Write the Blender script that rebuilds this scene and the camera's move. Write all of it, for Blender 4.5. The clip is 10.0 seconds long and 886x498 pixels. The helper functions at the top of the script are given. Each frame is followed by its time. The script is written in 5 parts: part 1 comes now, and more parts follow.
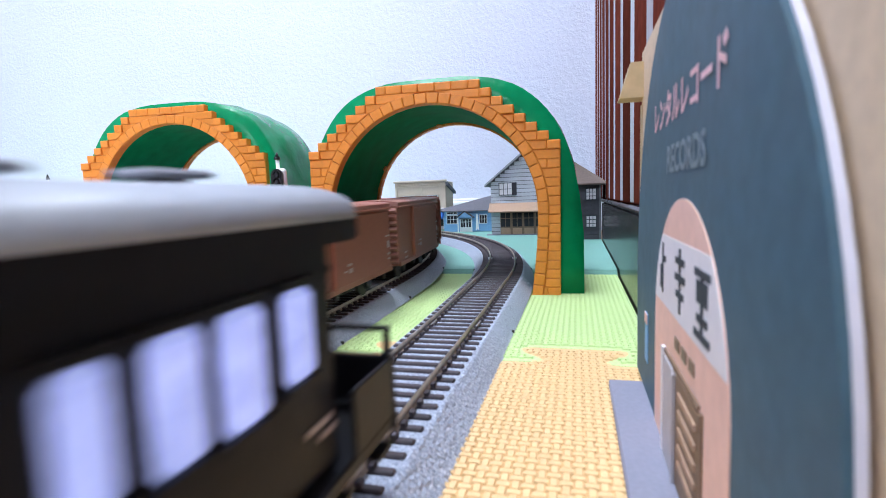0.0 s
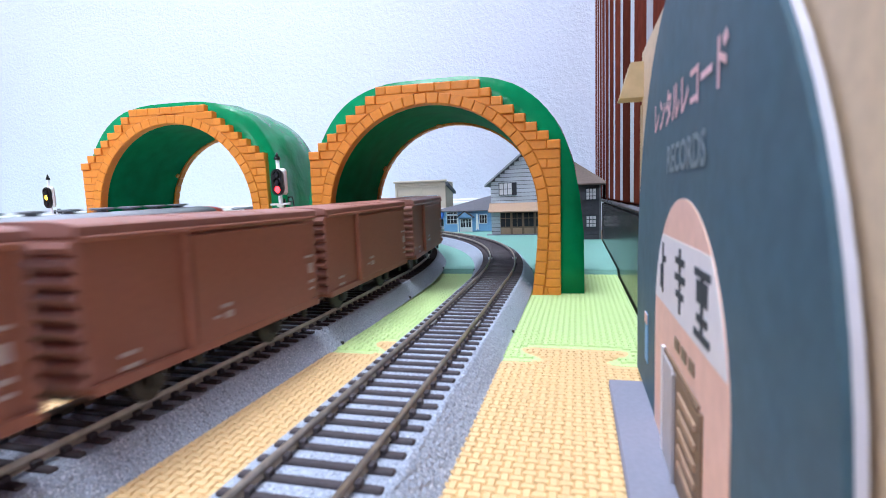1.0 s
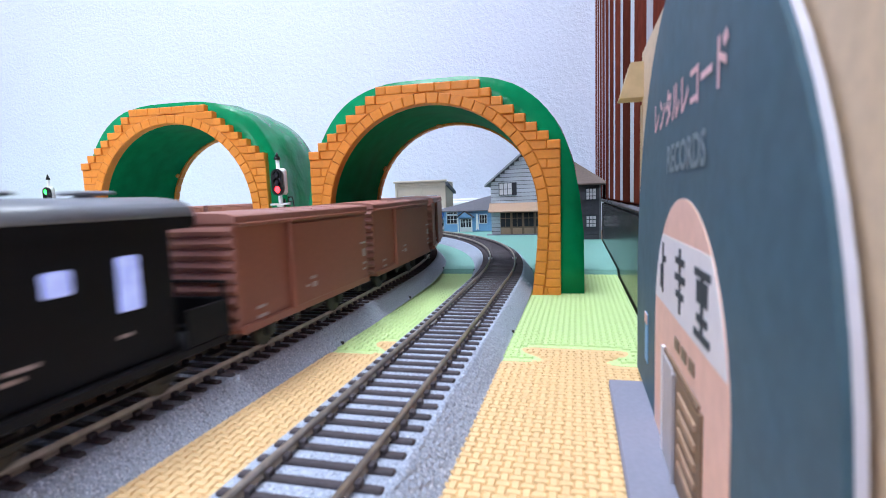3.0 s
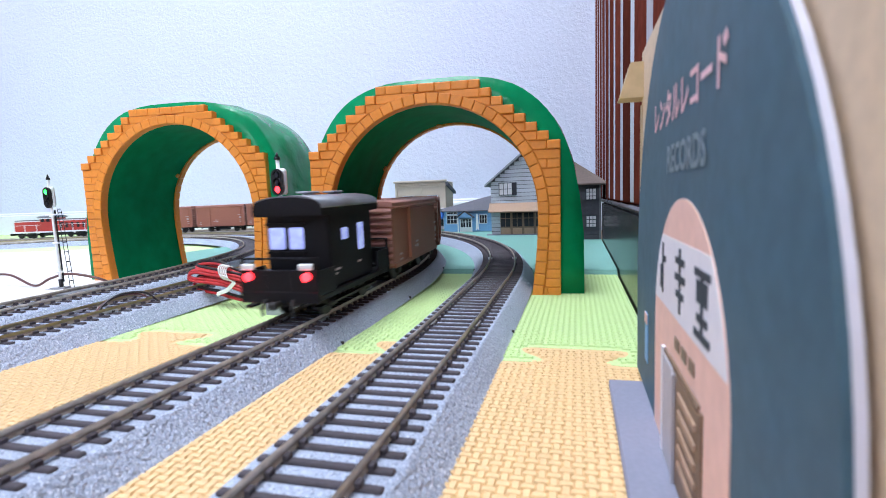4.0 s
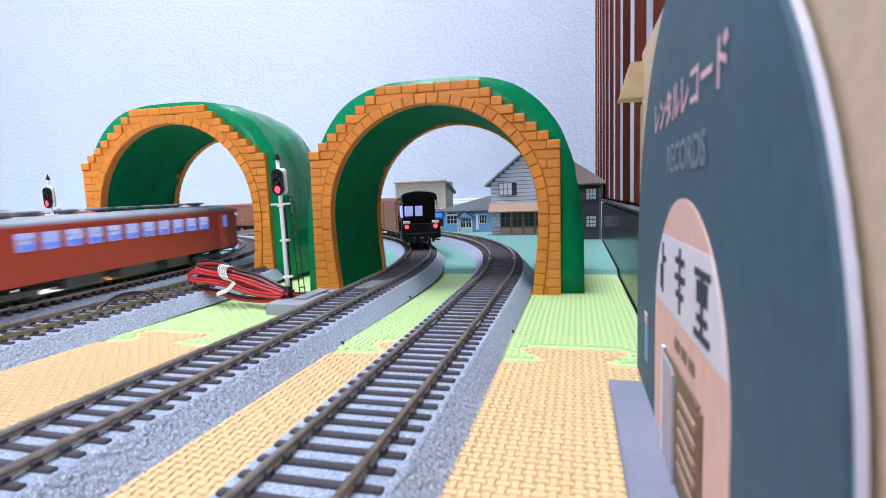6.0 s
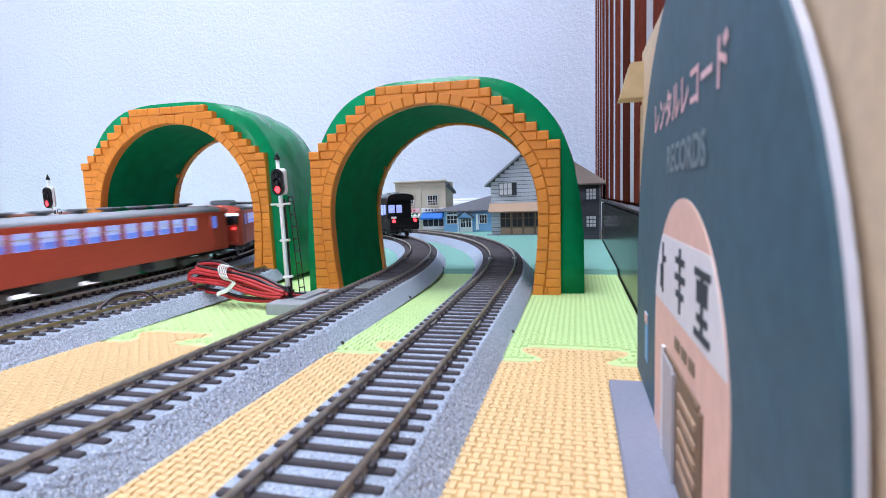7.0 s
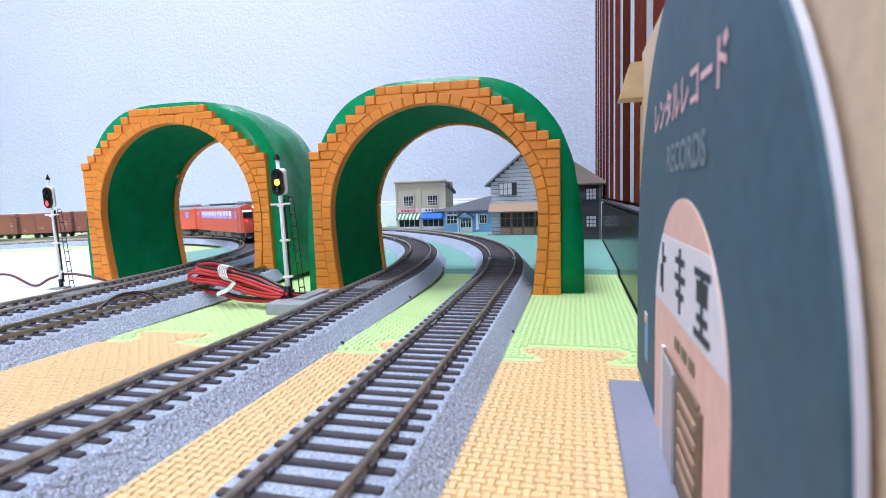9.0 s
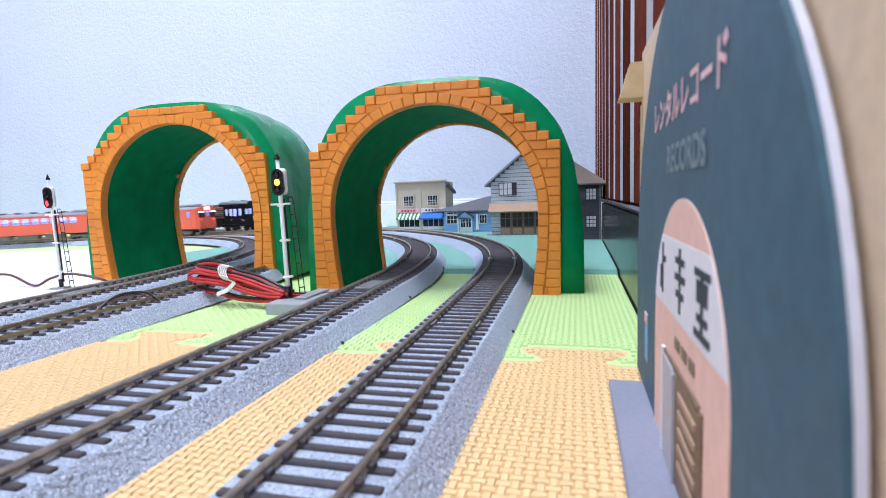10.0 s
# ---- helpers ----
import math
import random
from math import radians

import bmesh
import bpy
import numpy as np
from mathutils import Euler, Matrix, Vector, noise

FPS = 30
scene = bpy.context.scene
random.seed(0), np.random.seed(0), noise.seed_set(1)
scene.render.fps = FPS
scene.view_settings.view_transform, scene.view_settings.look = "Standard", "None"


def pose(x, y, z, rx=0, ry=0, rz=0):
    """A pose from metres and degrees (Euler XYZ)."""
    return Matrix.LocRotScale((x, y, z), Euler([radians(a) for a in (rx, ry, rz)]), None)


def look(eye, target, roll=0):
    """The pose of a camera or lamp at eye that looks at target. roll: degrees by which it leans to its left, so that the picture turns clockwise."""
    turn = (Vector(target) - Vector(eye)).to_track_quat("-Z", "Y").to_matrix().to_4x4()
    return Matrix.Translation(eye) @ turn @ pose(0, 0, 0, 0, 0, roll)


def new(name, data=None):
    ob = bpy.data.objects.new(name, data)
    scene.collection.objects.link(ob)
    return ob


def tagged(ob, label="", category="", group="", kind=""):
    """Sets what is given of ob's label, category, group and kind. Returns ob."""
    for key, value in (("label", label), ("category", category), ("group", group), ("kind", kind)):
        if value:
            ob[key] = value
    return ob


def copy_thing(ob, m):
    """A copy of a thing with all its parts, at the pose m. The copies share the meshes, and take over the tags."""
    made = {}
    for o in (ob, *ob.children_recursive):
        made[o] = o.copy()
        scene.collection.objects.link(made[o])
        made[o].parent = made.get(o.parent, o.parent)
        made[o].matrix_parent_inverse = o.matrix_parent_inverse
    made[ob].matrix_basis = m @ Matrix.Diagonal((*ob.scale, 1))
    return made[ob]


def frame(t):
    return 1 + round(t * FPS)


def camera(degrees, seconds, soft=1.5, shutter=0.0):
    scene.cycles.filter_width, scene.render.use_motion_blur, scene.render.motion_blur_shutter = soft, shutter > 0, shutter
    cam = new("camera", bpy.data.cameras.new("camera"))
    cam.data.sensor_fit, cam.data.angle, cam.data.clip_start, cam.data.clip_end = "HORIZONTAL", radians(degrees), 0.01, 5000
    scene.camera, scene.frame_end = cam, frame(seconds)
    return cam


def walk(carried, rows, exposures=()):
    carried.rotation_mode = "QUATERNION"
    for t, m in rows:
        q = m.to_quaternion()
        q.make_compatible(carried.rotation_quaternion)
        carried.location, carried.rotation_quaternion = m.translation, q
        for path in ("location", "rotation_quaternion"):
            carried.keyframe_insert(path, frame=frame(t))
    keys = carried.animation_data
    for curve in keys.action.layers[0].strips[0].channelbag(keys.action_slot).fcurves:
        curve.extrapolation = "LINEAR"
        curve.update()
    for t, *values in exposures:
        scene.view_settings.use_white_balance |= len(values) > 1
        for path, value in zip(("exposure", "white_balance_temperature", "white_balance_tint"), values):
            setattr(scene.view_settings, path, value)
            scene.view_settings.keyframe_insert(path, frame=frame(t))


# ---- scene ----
import math
from collections import namedtuple

EYE = Vector((0, 0, 0.0566))
PITCH, LEAN = 5.807, 1.956
cam = camera(82.23, 10.0, soft=0.8, shutter=0.8)
cam.data.dof.use_dof, cam.data.dof.focus_distance, cam.data.dof.aperture_fstop = True, 0.52, 32.0
VIEW = pose(*EYE, 90 - PITCH, 0, 0) @ pose(0, 0, 0, 0, 0, -LEAN)
walk(cam, [(0.0, VIEW), (10.0, VIEW)], exposures=[(0.0, 0.36), (2.0, 0.34), (4.2, 0.22), (10.0, 0.18)])

# ---------------------------------------------------------------- light
world = bpy.data.worlds.new("room_air")
scene.world = world
world.use_nodes = True
world.node_tree.nodes["Background"].inputs[0].default_value = (0.80, 0.88, 1.0, 1)
world.node_tree.nodes["Background"].inputs[1].default_value = 0.25


def area_lamp(name, eye, target, sx, sy, watts, colour):
    data = bpy.data.lights.new(name, "AREA")
    data.shape, data.size, data.size_y, data.energy, data.color = "RECTANGLE", sx, sy, watts, colour
    ob = new(name, data)
    ob.matrix_world = look(eye, target)
    return ob


area_lamp("ceiling_lamp_light", (-0.35, 0.30, 2.26), (-0.35, 0.301, 0), 0.75, 0.75, 45, (0.755, 0.850, 1.0))
# fill light from behind the camera, added to brighten the faces turned this way
area_lamp("added_fill_light", (-0.415, -1.928, 1.30), (-0.25, 0.6, 0.10), 1.3, 1.0, 41, (0.735, 0.835, 1.0))

# ---------------------------------------------------------------- materials


def material(name, colour, rough=0.6, metal=0.0, vary=0.12, grain=400, stain=12, bump=0.15, bump_scale=None,
             glow=0.0, per_piece=0.0, coat=0.0, speck=None, speck_scale=900, speck_at=0.62, spec=0.5, bump_dist=0.001, crisp=False):
    """Principled paint with grain and stains; scales are per metre."""
    m = bpy.data.materials.new(name)
    m.use_nodes = True
    t = m.node_tree
    n, link = t.nodes, t.links
    b = n["Principled BSDF"]
    b.inputs["Roughness"].default_value, b.inputs["Metallic"].default_value = rough, metal
    b.inputs["Specular IOR Level"].default_value = spec
    b.inputs["Coat Weight"].default_value = coat
    at = n.new("ShaderNodeTexCoord").outputs["Object"]

    def noise_at(scale, detail=3.0):
        k = n.new("ShaderNodeTexNoise")
        k.inputs["Scale"].default_value, k.inputs["Detail"].default_value = scale, detail
        link.new(at, k.inputs["Vector"])
        return k.outputs["Fac"]

    def span(value, lo, hi, a=0.3, z=0.7):
        k = n.new("ShaderNodeMapRange")
        k.inputs[1].default_value, k.inputs[2].default_value = a, z
        k.inputs[3].default_value, k.inputs[4].default_value = lo, hi
        link.new(value, k.inputs[0])
        return k.outputs[0]

    def times(a, c):
        k = n.new("ShaderNodeMath")
        k.operation = "MULTIPLY"
        link.new(a, k.inputs[0])
        link.new(c, k.inputs[1])
        return k.outputs[0]

    fine, broad = noise_at(grain), noise_at(stain)
    shade = times(span(fine, 1 - vary, 1 + vary), span(broad, 1 - vary, 1 + vary * 0.6))
    if per_piece:
        info = n.new("ShaderNodeObjectInfo")
        shade = times(shade, span(info.outputs["Random"], 1 - per_piece, 1 + per_piece, 0, 1))
    mix = n.new("ShaderNodeMix")
    mix.data_type, mix.blend_type = "RGBA", "MULTIPLY"
    mix.inputs["Factor"].default_value = 1
    mix.inputs["A"].default_value = (*colour, 1)
    link.new(shade, mix.inputs["B"])
    out = mix.outputs["Result"]
    if speck:
        for k, c in enumerate(speck):
            dots = noise_at(speck_scale * (1 + 0.37 * k), 1.5)
            s = n.new("ShaderNodeMix")
            s.data_type = "RGBA"
            link.new(span(dots, 0, 1, speck_at, speck_at + 0.06), s.inputs["Factor"])
            link.new(out, s.inputs["A"])
            s.inputs["B"].default_value = (*c, 1)
            out = s.outputs["Result"]
    link.new(out, b.inputs["Base Color"])
    link.new(span(broad, rough * 0.85, min(1, rough * 1.15)), b.inputs["Roughness"])
    if bump:
        k = n.new("ShaderNodeBump")
        k.inputs["Strength"].default_value, k.inputs["Distance"].default_value = bump, bump_dist
        height = noise_at(bump_scale or grain)
        if crisp:        # flat ground with sharp little dents, as on embossed paper
            height = times(span(height, 0.25, 1, 0.42, 0.56), span(noise_at(bump_scale * 3.1), 0.7, 1, 0.40, 0.60))
        link.new(height, k.inputs["Height"])
        link.new(k.outputs["Normal"], b.inputs["Normal"])
    if glow:
        b.inputs["Emission Color"].default_value = (*colour, 1)
        b.inputs["Emission Strength"].default_value = glow
    return m


M = {}
M["yellow"] = material("yellow_foam", (0.77, 0.53, 0.27), 0.65, vary=0.06, grain=900, stain=9)
M["green"] = material("green_foam", (0.57, 0.74, 0.33), 0.65, vary=0.06, grain=900, stain=9)
M["teal"] = material("teal_foam", (0.17, 0.37, 0.31), 0.8, vary=0.08, grain=700, stain=10, bump=0.3)
M["paper"] = material("white_paper", (0.77, 0.745, 0.71), 0.7, vary=0.03, grain=300, stain=6, bump=0.05)
M["card"] = material("grey_card", (0.225, 0.225, 0.285), 0.75, vary=0.05, grain=900, stain=30, bump=0.05)
M["wood_floor"] = material("brown_floor", (0.28, 0.18, 0.11), 0.45, vary=0.15, grain=60, stain=5)
M["wallpaper"] = material("wallpaper", (0.67, 0.70, 0.83), 0.7, vary=0.025, grain=240, stain=3.5, bump=0.26, bump_scale=135, bump_dist=0.003, crisp=True)
M["white_wood"] = material("white_baseboard", (0.78, 0.79, 0.82), 0.4, vary=0.03, grain=200, stain=6, bump=0.03)
M["plaster"] = material("ceiling_white", (0.78, 0.79, 0.81), 0.85, vary=0.03, grain=80, stain=3, bump=0.1)
M["slat"] = material("red_brown_lacquer", (0.15, 0.036, 0.024), 0.4, vary=0.15, grain=120, stain=20, bump=0.04, per_piece=0.25, spec=0.0)
M["pale_matte"] = material("pale_lilac_matte", (0.60, 0.58, 0.64), 0.6, vary=0.06, grain=120, stain=8, bump=0.03, per_piece=0.25, spec=0.0)
M["black_gloss"] = material("dark_glossy_panel", (0.03, 0.028, 0.03), 0.22, vary=0.2, grain=80, stain=20, bump=0.01, spec=0.3)
M["ballast"] = material("grey_ballast", (0.39, 0.44, 0.55), 0.85, vary=0.14, grain=1500, stain=30, bump=1.0, bump_scale=800, bump_dist=0.0013,
                        speck=[(0.24, 0.26, 0.33), (0.62, 0.66, 0.75)], speck_scale=1300, speck_at=0.58)
M["sleeper"] = material("dark_brown_plastic", (0.058, 0.046, 0.054), 0.7, vary=0.15, grain=900, stain=60, per_piece=0.12)
M["rail_side"] = material("browned_rail", (0.36, 0.30, 0.24), 0.5, 0.0, vary=0.2, grain=500, stain=40, bump=0.05)
M["rail_top"] = material("steel_rail_head", (0.60, 0.54, 0.47), 0.42, 0.3, vary=0.2, grain=300, stain=30, bump=0.03)
M["brass_rail"] = material("brass_rail_head", (0.40, 0.34, 0.18), 0.45, 0.6, vary=0.2, grain=300, stain=30, bump=0.03)
M["joiner"] = material("nickel_joiner", (0.45, 0.45, 0.46), 0.35, 0.8, vary=0.1)
M["orange"] = material("orange_plastic", (0.85, 0.285, 0.032), 0.42, vary=0.05, grain=500, stain=15, bump=0.06, per_piece=0.04)
M["orange_deep"] = material("orange_plastic_joint", (0.83, 0.27, 0.030), 0.5, vary=0.05, grain=500, stain=15, bump=0.05)
M["green_plastic"] = material("green_plastic", (0.003, 0.245, 0.092), 0.2, vary=0.12, grain=90, stain=14, bump=0.4, bump_scale=90, bump_dist=0.002, spec=0.12)
M["green_lining"] = material("matte_green_plastic", (0.003, 0.235, 0.088), 0.65, vary=0.14, grain=90, stain=14, bump=0.25, bump_scale=60, spec=0.03)
M["brown"] = material("brown_wagon_paint", (0.335, 0.122, 0.076), 0.45, vary=0.06, grain=600, stain=25, bump=0.05)
M["brown_pale"] = material("pale_brown_wagon_paint", (0.36, 0.155, 0.120), 0.5, vary=0.06, grain=600, stain=25, bump=0.08)
M["black"] = material("black_wagon_paint", (0.010, 0.010, 0.012), 0.45, vary=0.1, grain=600, stain=25, bump=0.05, spec=0.16)
M["dark_grey"] = material("dark_grey_roof", (0.16, 0.17, 0.19), 0.42, spec=0.5, vary=0.1, grain=600, stain=30, bump=0.05)
M["van_roof_pale"] = material("pale_grey_roof", (0.34, 0.36, 0.40), 0.5, vary=0.08, grain=600, stain=30, bump=0.04)
M["under"] = material("black_running_gear", (0.018, 0.017, 0.016), 0.6, vary=0.15, grain=600, stain=40)
M["gear_grey"] = material("grey_running_gear", (0.16, 0.165, 0.175), 0.6, vary=0.15, grain=600, stain=40)
M["wheel"] = material("steel_wheel", (0.05, 0.046, 0.042), 0.5, 0.4, vary=0.1)
M["red"] = material("vermilion_paint", (0.80, 0.125, 0.075), 0.38, vary=0.05, grain=600, stain=20, bump=0.03)
M["loco_red"] = material("loco_red_paint", (0.50, 0.045, 0.035), 0.4, vary=0.06, grain=600, stain=20, bump=0.03)
M["roof_grey"] = material("light_grey_roof", (0.30, 0.32, 0.36), 0.55, vary=0.08, grain=600, stain=30, bump=0.05)
M["white_paint"] = material("white_paint", (0.78, 0.79, 0.80), 0.4, vary=0.04, bump=0.02)
M["mark"] = material("pale_lettering", (0.52, 0.42, 0.40), 0.6, vary=0.1)
M["lit_window"] = material("lit_blue_white_window", (0.42, 0.50, 1.0), 0.3, vary=0.35, grain=260, stain=110, bump=0, glow=0.55)
M["lit_bar"] = material("glowing_blue_white_strip", (0.62, 0.78, 1.0), 0.3, vary=0.1, bump=0, glow=1.3)
M["lit_dim"] = material("lit_blue_window", (0.16, 0.25, 0.85), 0.3, vary=0.25, grain=160, stain=90, bump=0, glow=0.55)
M["lit_white"] = material("white_headlamp", (1.0, 0.97, 0.95), 0.3, vary=0.02, bump=0, glow=14)
M["lit_red"] = material("red_lamp", (1.0, 0.025, 0.035), 0.3, vary=0.02, bump=0, glow=6)
M["lit_yellow"] = material("yellow_lamp", (1.0, 0.55, 0.05), 0.3, vary=0.02, bump=0, glow=4)
M["lit_green"] = material("green_lamp", (0.05, 1.0, 0.15), 0.3, vary=0.02, bump=0, glow=3)
M["lamp_off"] = material("dark_lens", (0.02, 0.02, 0.025), 0.2, vary=0.05, bump=0)
M["window_dark"] = material("dark_window_glass", (0.030, 0.030, 0.036), 0.08, vary=0.1, bump=0)
M["signal_black"] = material("signal_black", (0.010, 0.010, 0.012), 0.35, vary=0.08, bump=0.02, spec=0.3)
M["signal_white"] = material("signal_white_plastic", (0.88, 0.88, 0.88), 0.4, vary=0.03, bump=0.02)
M["grey_plastic"] = material("grey_plastic", (0.33, 0.34, 0.36), 0.5, vary=0.05, bump=0.05)
M["wire_red"] = material("red_wire", (0.50, 0.03, 0.03), 0.4, vary=0.06, bump=0.02)
M["wire_black"] = material("black_wire", (0.02, 0.015, 0.016), 0.4, vary=0.06, bump=0.02)
M["wire_brown"] = material("brown_wire", (0.12, 0.045, 0.04), 0.4, vary=0.06, bump=0.02)
M["tie"] = material("pale_twist_tie", (0.80, 0.79, 0.74), 0.5, vary=0.06, bump=0.02)
M["mdf"] = material("pale_mdf_board", (0.70, 0.53, 0.36), 0.7, vary=0.07, grain=500, stain=20, bump=0.08)
M["mdf_edge"] = material("pale_yellow_wood", (0.62, 0.46, 0.25), 0.6, vary=0.08, grain=300, stain=20, bump=0.05)
M["slate"] = material("slate_blue_paper", (0.047, 0.109, 0.150), 0.65, vary=0.10, grain=300, stain=22, bump=0.06)
M["pink"] = material("salmon_pink_paper", (0.84, 0.53, 0.43), 0.65, vary=0.05, grain=300, stain=25, bump=0.04)
M["sign_white"] = material("off_white_paper", (0.80, 0.76, 0.78), 0.6, vary=0.03, grain=300, stain=25, bump=0.03)
M["jamb"] = material("grey_lilac_paper", (0.46, 0.43, 0.45), 0.65, vary=0.05, grain=300, stain=25, bump=0.03)
M["ink"] = material("black_ink", (0.03, 0.04, 0.055), 0.6, vary=0.05, bump=0)
M["letter_pink"] = material("pink_letters", (0.80, 0.50, 0.53), 0.6, vary=0.04, bump=0)
M["letter_faint"] = material("faint_letters", (0.19, 0.26, 0.30), 0.6, vary=0.04, bump=0)
M["beige"] = material("beige_brick_wall", (0.56, 0.48, 0.38), 0.75, vary=0.06, grain=600, stain=40, bump=0.1)
M["house_blue"] = material("blue_boards", (0.20, 0.41, 0.68), 0.6, vary=0.06, grain=600, stain=40, bump=0.05, per_piece=0.08)
M["house_grey"] = material("grey_boards", (0.52, 0.54, 0.59), 0.7, vary=0.08, grain=600, stain=40, bump=0.06, per_piece=0.10)
M["roof_dark"] = material("dark_grey_tiles", (0.085, 0.082, 0.095), 0.7, spec=0.1, vary=0.12, grain=500, stain=40, bump=0.3, bump_scale=500)
M["roof_mid"] = material("grey_roofing", (0.14, 0.14, 0.16), 0.7, spec=0.1, vary=0.1, grain=500, stain=40, bump=0.2)
M["brown_roofing"] = material("brown_grey_roofing", (0.155, 0.120, 0.105), 0.7, spec=0.1, vary=0.1, grain=500, stain=40, bump=0.2)
M["tan"] = material("tan_awning", (0.42, 0.27, 0.18), 0.7, vary=0.08, grain=500, stain=40, bump=0.1)
M["brown_wood"] = material("brown_woodwork", (0.22, 0.14, 0.09), 0.6, vary=0.12, grain=500, stain=60, bump=0.05)
M["awning_blue"] = material("blue_awning", (0.02, 0.16, 0.55), 0.6, vary=0.05, bump=0.03)
M["awning_green"] = material("green_stripe", (0.03, 0.28, 0.09), 0.6, vary=0.05, bump=0.03)
# glowing pane of the added window behind the camera
M["glow_pane"] = material("glowing_pane", (0.80, 0.90, 1.0), 0.3, vary=0.02, bump=0, glow=2.5)
M["lamp_panel"] = material("ceiling_lamp_panel", (0.95, 0.97, 1.0), 0.5, vary=0.01, bump=0, glow=5)

# ---------------------------------------------------------------- building blocks


class Solid:
    """Collects closed pieces into one mesh."""

    def __init__(self):
        self.v, self.f, self.smooth = [], [], []

    def add(self, verts, faces, m=None, smooth=False):
        k = len(self.v)
        self.v += [tuple(m @ Vector(p)) if m else tuple(p) for p in verts]
        self.f += [[k + i for i in f] for f in faces]
        self.smooth += [smooth] * len(faces)
        return self

    def box(self, x, y, z, sx, sy, sz, bev=0.0, m=None):
        """A box round (x, y, z) with chamfered edges."""
        h = (sx / 2, sy / 2, sz / 2)
        at = Matrix.Translation((x, y, z))
        at = m @ at if m else at
        if bev <= 0:
            vs = [(i * h[0], j * h[1], k * h[2]) for i in (-1, 1) for j in (-1, 1) for k in (-1, 1)]
            return self.add(vs, [(0, 1, 3, 2), (4, 6, 7, 5), (0, 4, 5, 1), (2, 3, 7, 6), (0, 2, 6, 4), (1, 5, 7, 3)], at)
        bev = min(bev, min(h) * 0.9)
        vs, idx = [], {}
        for i in (-1, 1):
            for j in (-1, 1):
                for k in (-1, 1):
                    c = (i, j, k)
                    for ax in range(3):
                        idx[c, ax] = len(vs)
                        vs.append(tuple(c[q] * (h[q] - (0 if q == ax else bev)) for q in range(3)))
        fs = []
        for ax in range(3):
            u, w = (ax + 1) % 3, (ax + 2) % 3
            for s in (-1, 1):
                cs = []
                for a, b in ((-1, -1), (1, -1), (1, 1), (-1, 1)):
                    c = [0, 0, 0]
                    c[ax], c[u], c[w] = s, a, b
                    cs.append(tuple(c))
                f = [idx[c, ax] for c in cs]
                fs.append(f if s > 0 else f[::-1])
                for p in range(4):
                    a, b = cs[p], cs[(p + 1) % 4]
                    side = u if a[u] == b[u] else w
                    if (a[side], side) and ax < side:
                        fs.append([idx[a, ax], idx[a, side], idx[b, side], idx[b, ax]])
        for i in (-1, 1):
            for j in (-1, 1):
                for k in (-1, 1):
                    fs.append([idx[(i, j, k), q] for q in range(3)])
        return self.add(vs, fs, at)

    def prism(self, profile, a, b, axis="x", m=None, smooth=False):
        """Sweeps a closed profile from a to b along an axis; the profile is in the other two axes."""
        n = len(profile)

        def put(p, w):
            return {"x": (w, p[0], p[1]), "y": (p[0], w, p[1]), "z": (p[0], p[1], w)}[axis]

        vs = [put(p, a) for p in profile] + [put(p, b) for p in profile]
        self.add(vs, [(i, (i + 1) % n, n + (i + 1) % n, n + i) for i in range(n)], m, smooth)
        k = len(self.v) - 2 * n
        self.f += [list(range(k + n - 1, k - 1, -1)), list(range(k + n, k + 2 * n))]
        self.smooth += [False, False]
        return self

    def cyl(self, p, q, r, r2=None, n=12, smooth=True):
        p, q = Vector(p), Vector(q)
        w = (q - p).normalized()
        u = w.orthogonal().normalized()
        v = w.cross(u)
        r2 = r if r2 is None else r2
        vs = [tuple(p + r * (u * math.cos(t) + v * math.sin(t))) for t in (2 * math.pi * i / n for i in range(n))]
        vs += [tuple(q + r2 * (u * math.cos(t) + v * math.sin(t))) for t in (2 * math.pi * i / n for i in range(n))]
        self.add(vs, [(i, (i + 1) % n, n + (i + 1) % n, n + i) for i in range(n)], None, smooth)
        k = len(self.v) - 2 * n
        self.f += [list(range(k + n - 1, k - 1, -1)), list(range(k + n, k + 2 * n))]
        self.smooth += [False, False]
        return self

    def tube(self, points, r, n=8):
        """A round cord along points."""
        pts = [Vector(p) for p in points]
        vs, fs = [], []
        up = Vector((0.13, 0.21, 1)).normalized()
        for i, p in enumerate(pts):
            w = (pts[min(i + 1, len(pts) - 1)] - pts[max(i - 1, 0)]).normalized()
            u = w.cross(up).normalized()
            v = u.cross(w)
            vs += [tuple(p + r * (u * math.cos(t) + v * math.sin(t))) for t in (2 * math.pi * k / n for k in range(n))]
        for i in range(len(pts) - 1):
            for k in range(n):
                a, b = i * n + k, i * n + (k + 1) % n
                fs.append((a, b, b + n, a + n))
        fs += [list(range(n))[::-1], list(range(len(vs) - n, len(vs)))]
        return self.add(vs, fs, None, True)

    def mesh(self, name, mat):
        me = bpy.data.meshes.new(name)
        me.from_pydata(self.v, [], self.f)
        me.materials.append(mat)
        me.polygons.foreach_set("use_smooth", self.smooth)
        bm = bmesh.new()
        bm.from_mesh(me)
        bmesh.ops.recalc_face_normals(bm, faces=bm.faces)
        bm.to_mesh(me)
        bm.free()
        return me


def part(name, solid, mat, parent=None, label=""):
    """Links a solid (or a mesh) as one object, under a thing where one is given."""
    ob = new(name, solid if isinstance(solid, bpy.types.Mesh) else solid.mesh(name, M[mat]))
    if parent:
        ob.parent = parent
    return tagged(ob, label) if label else ob


def thing(name, label, category, m=None, group=""):
    ob = new(name)
    ob.empty_display_size = 0.01
    if m:
        ob.matrix_basis = m
    return tagged(ob, label, category, group)


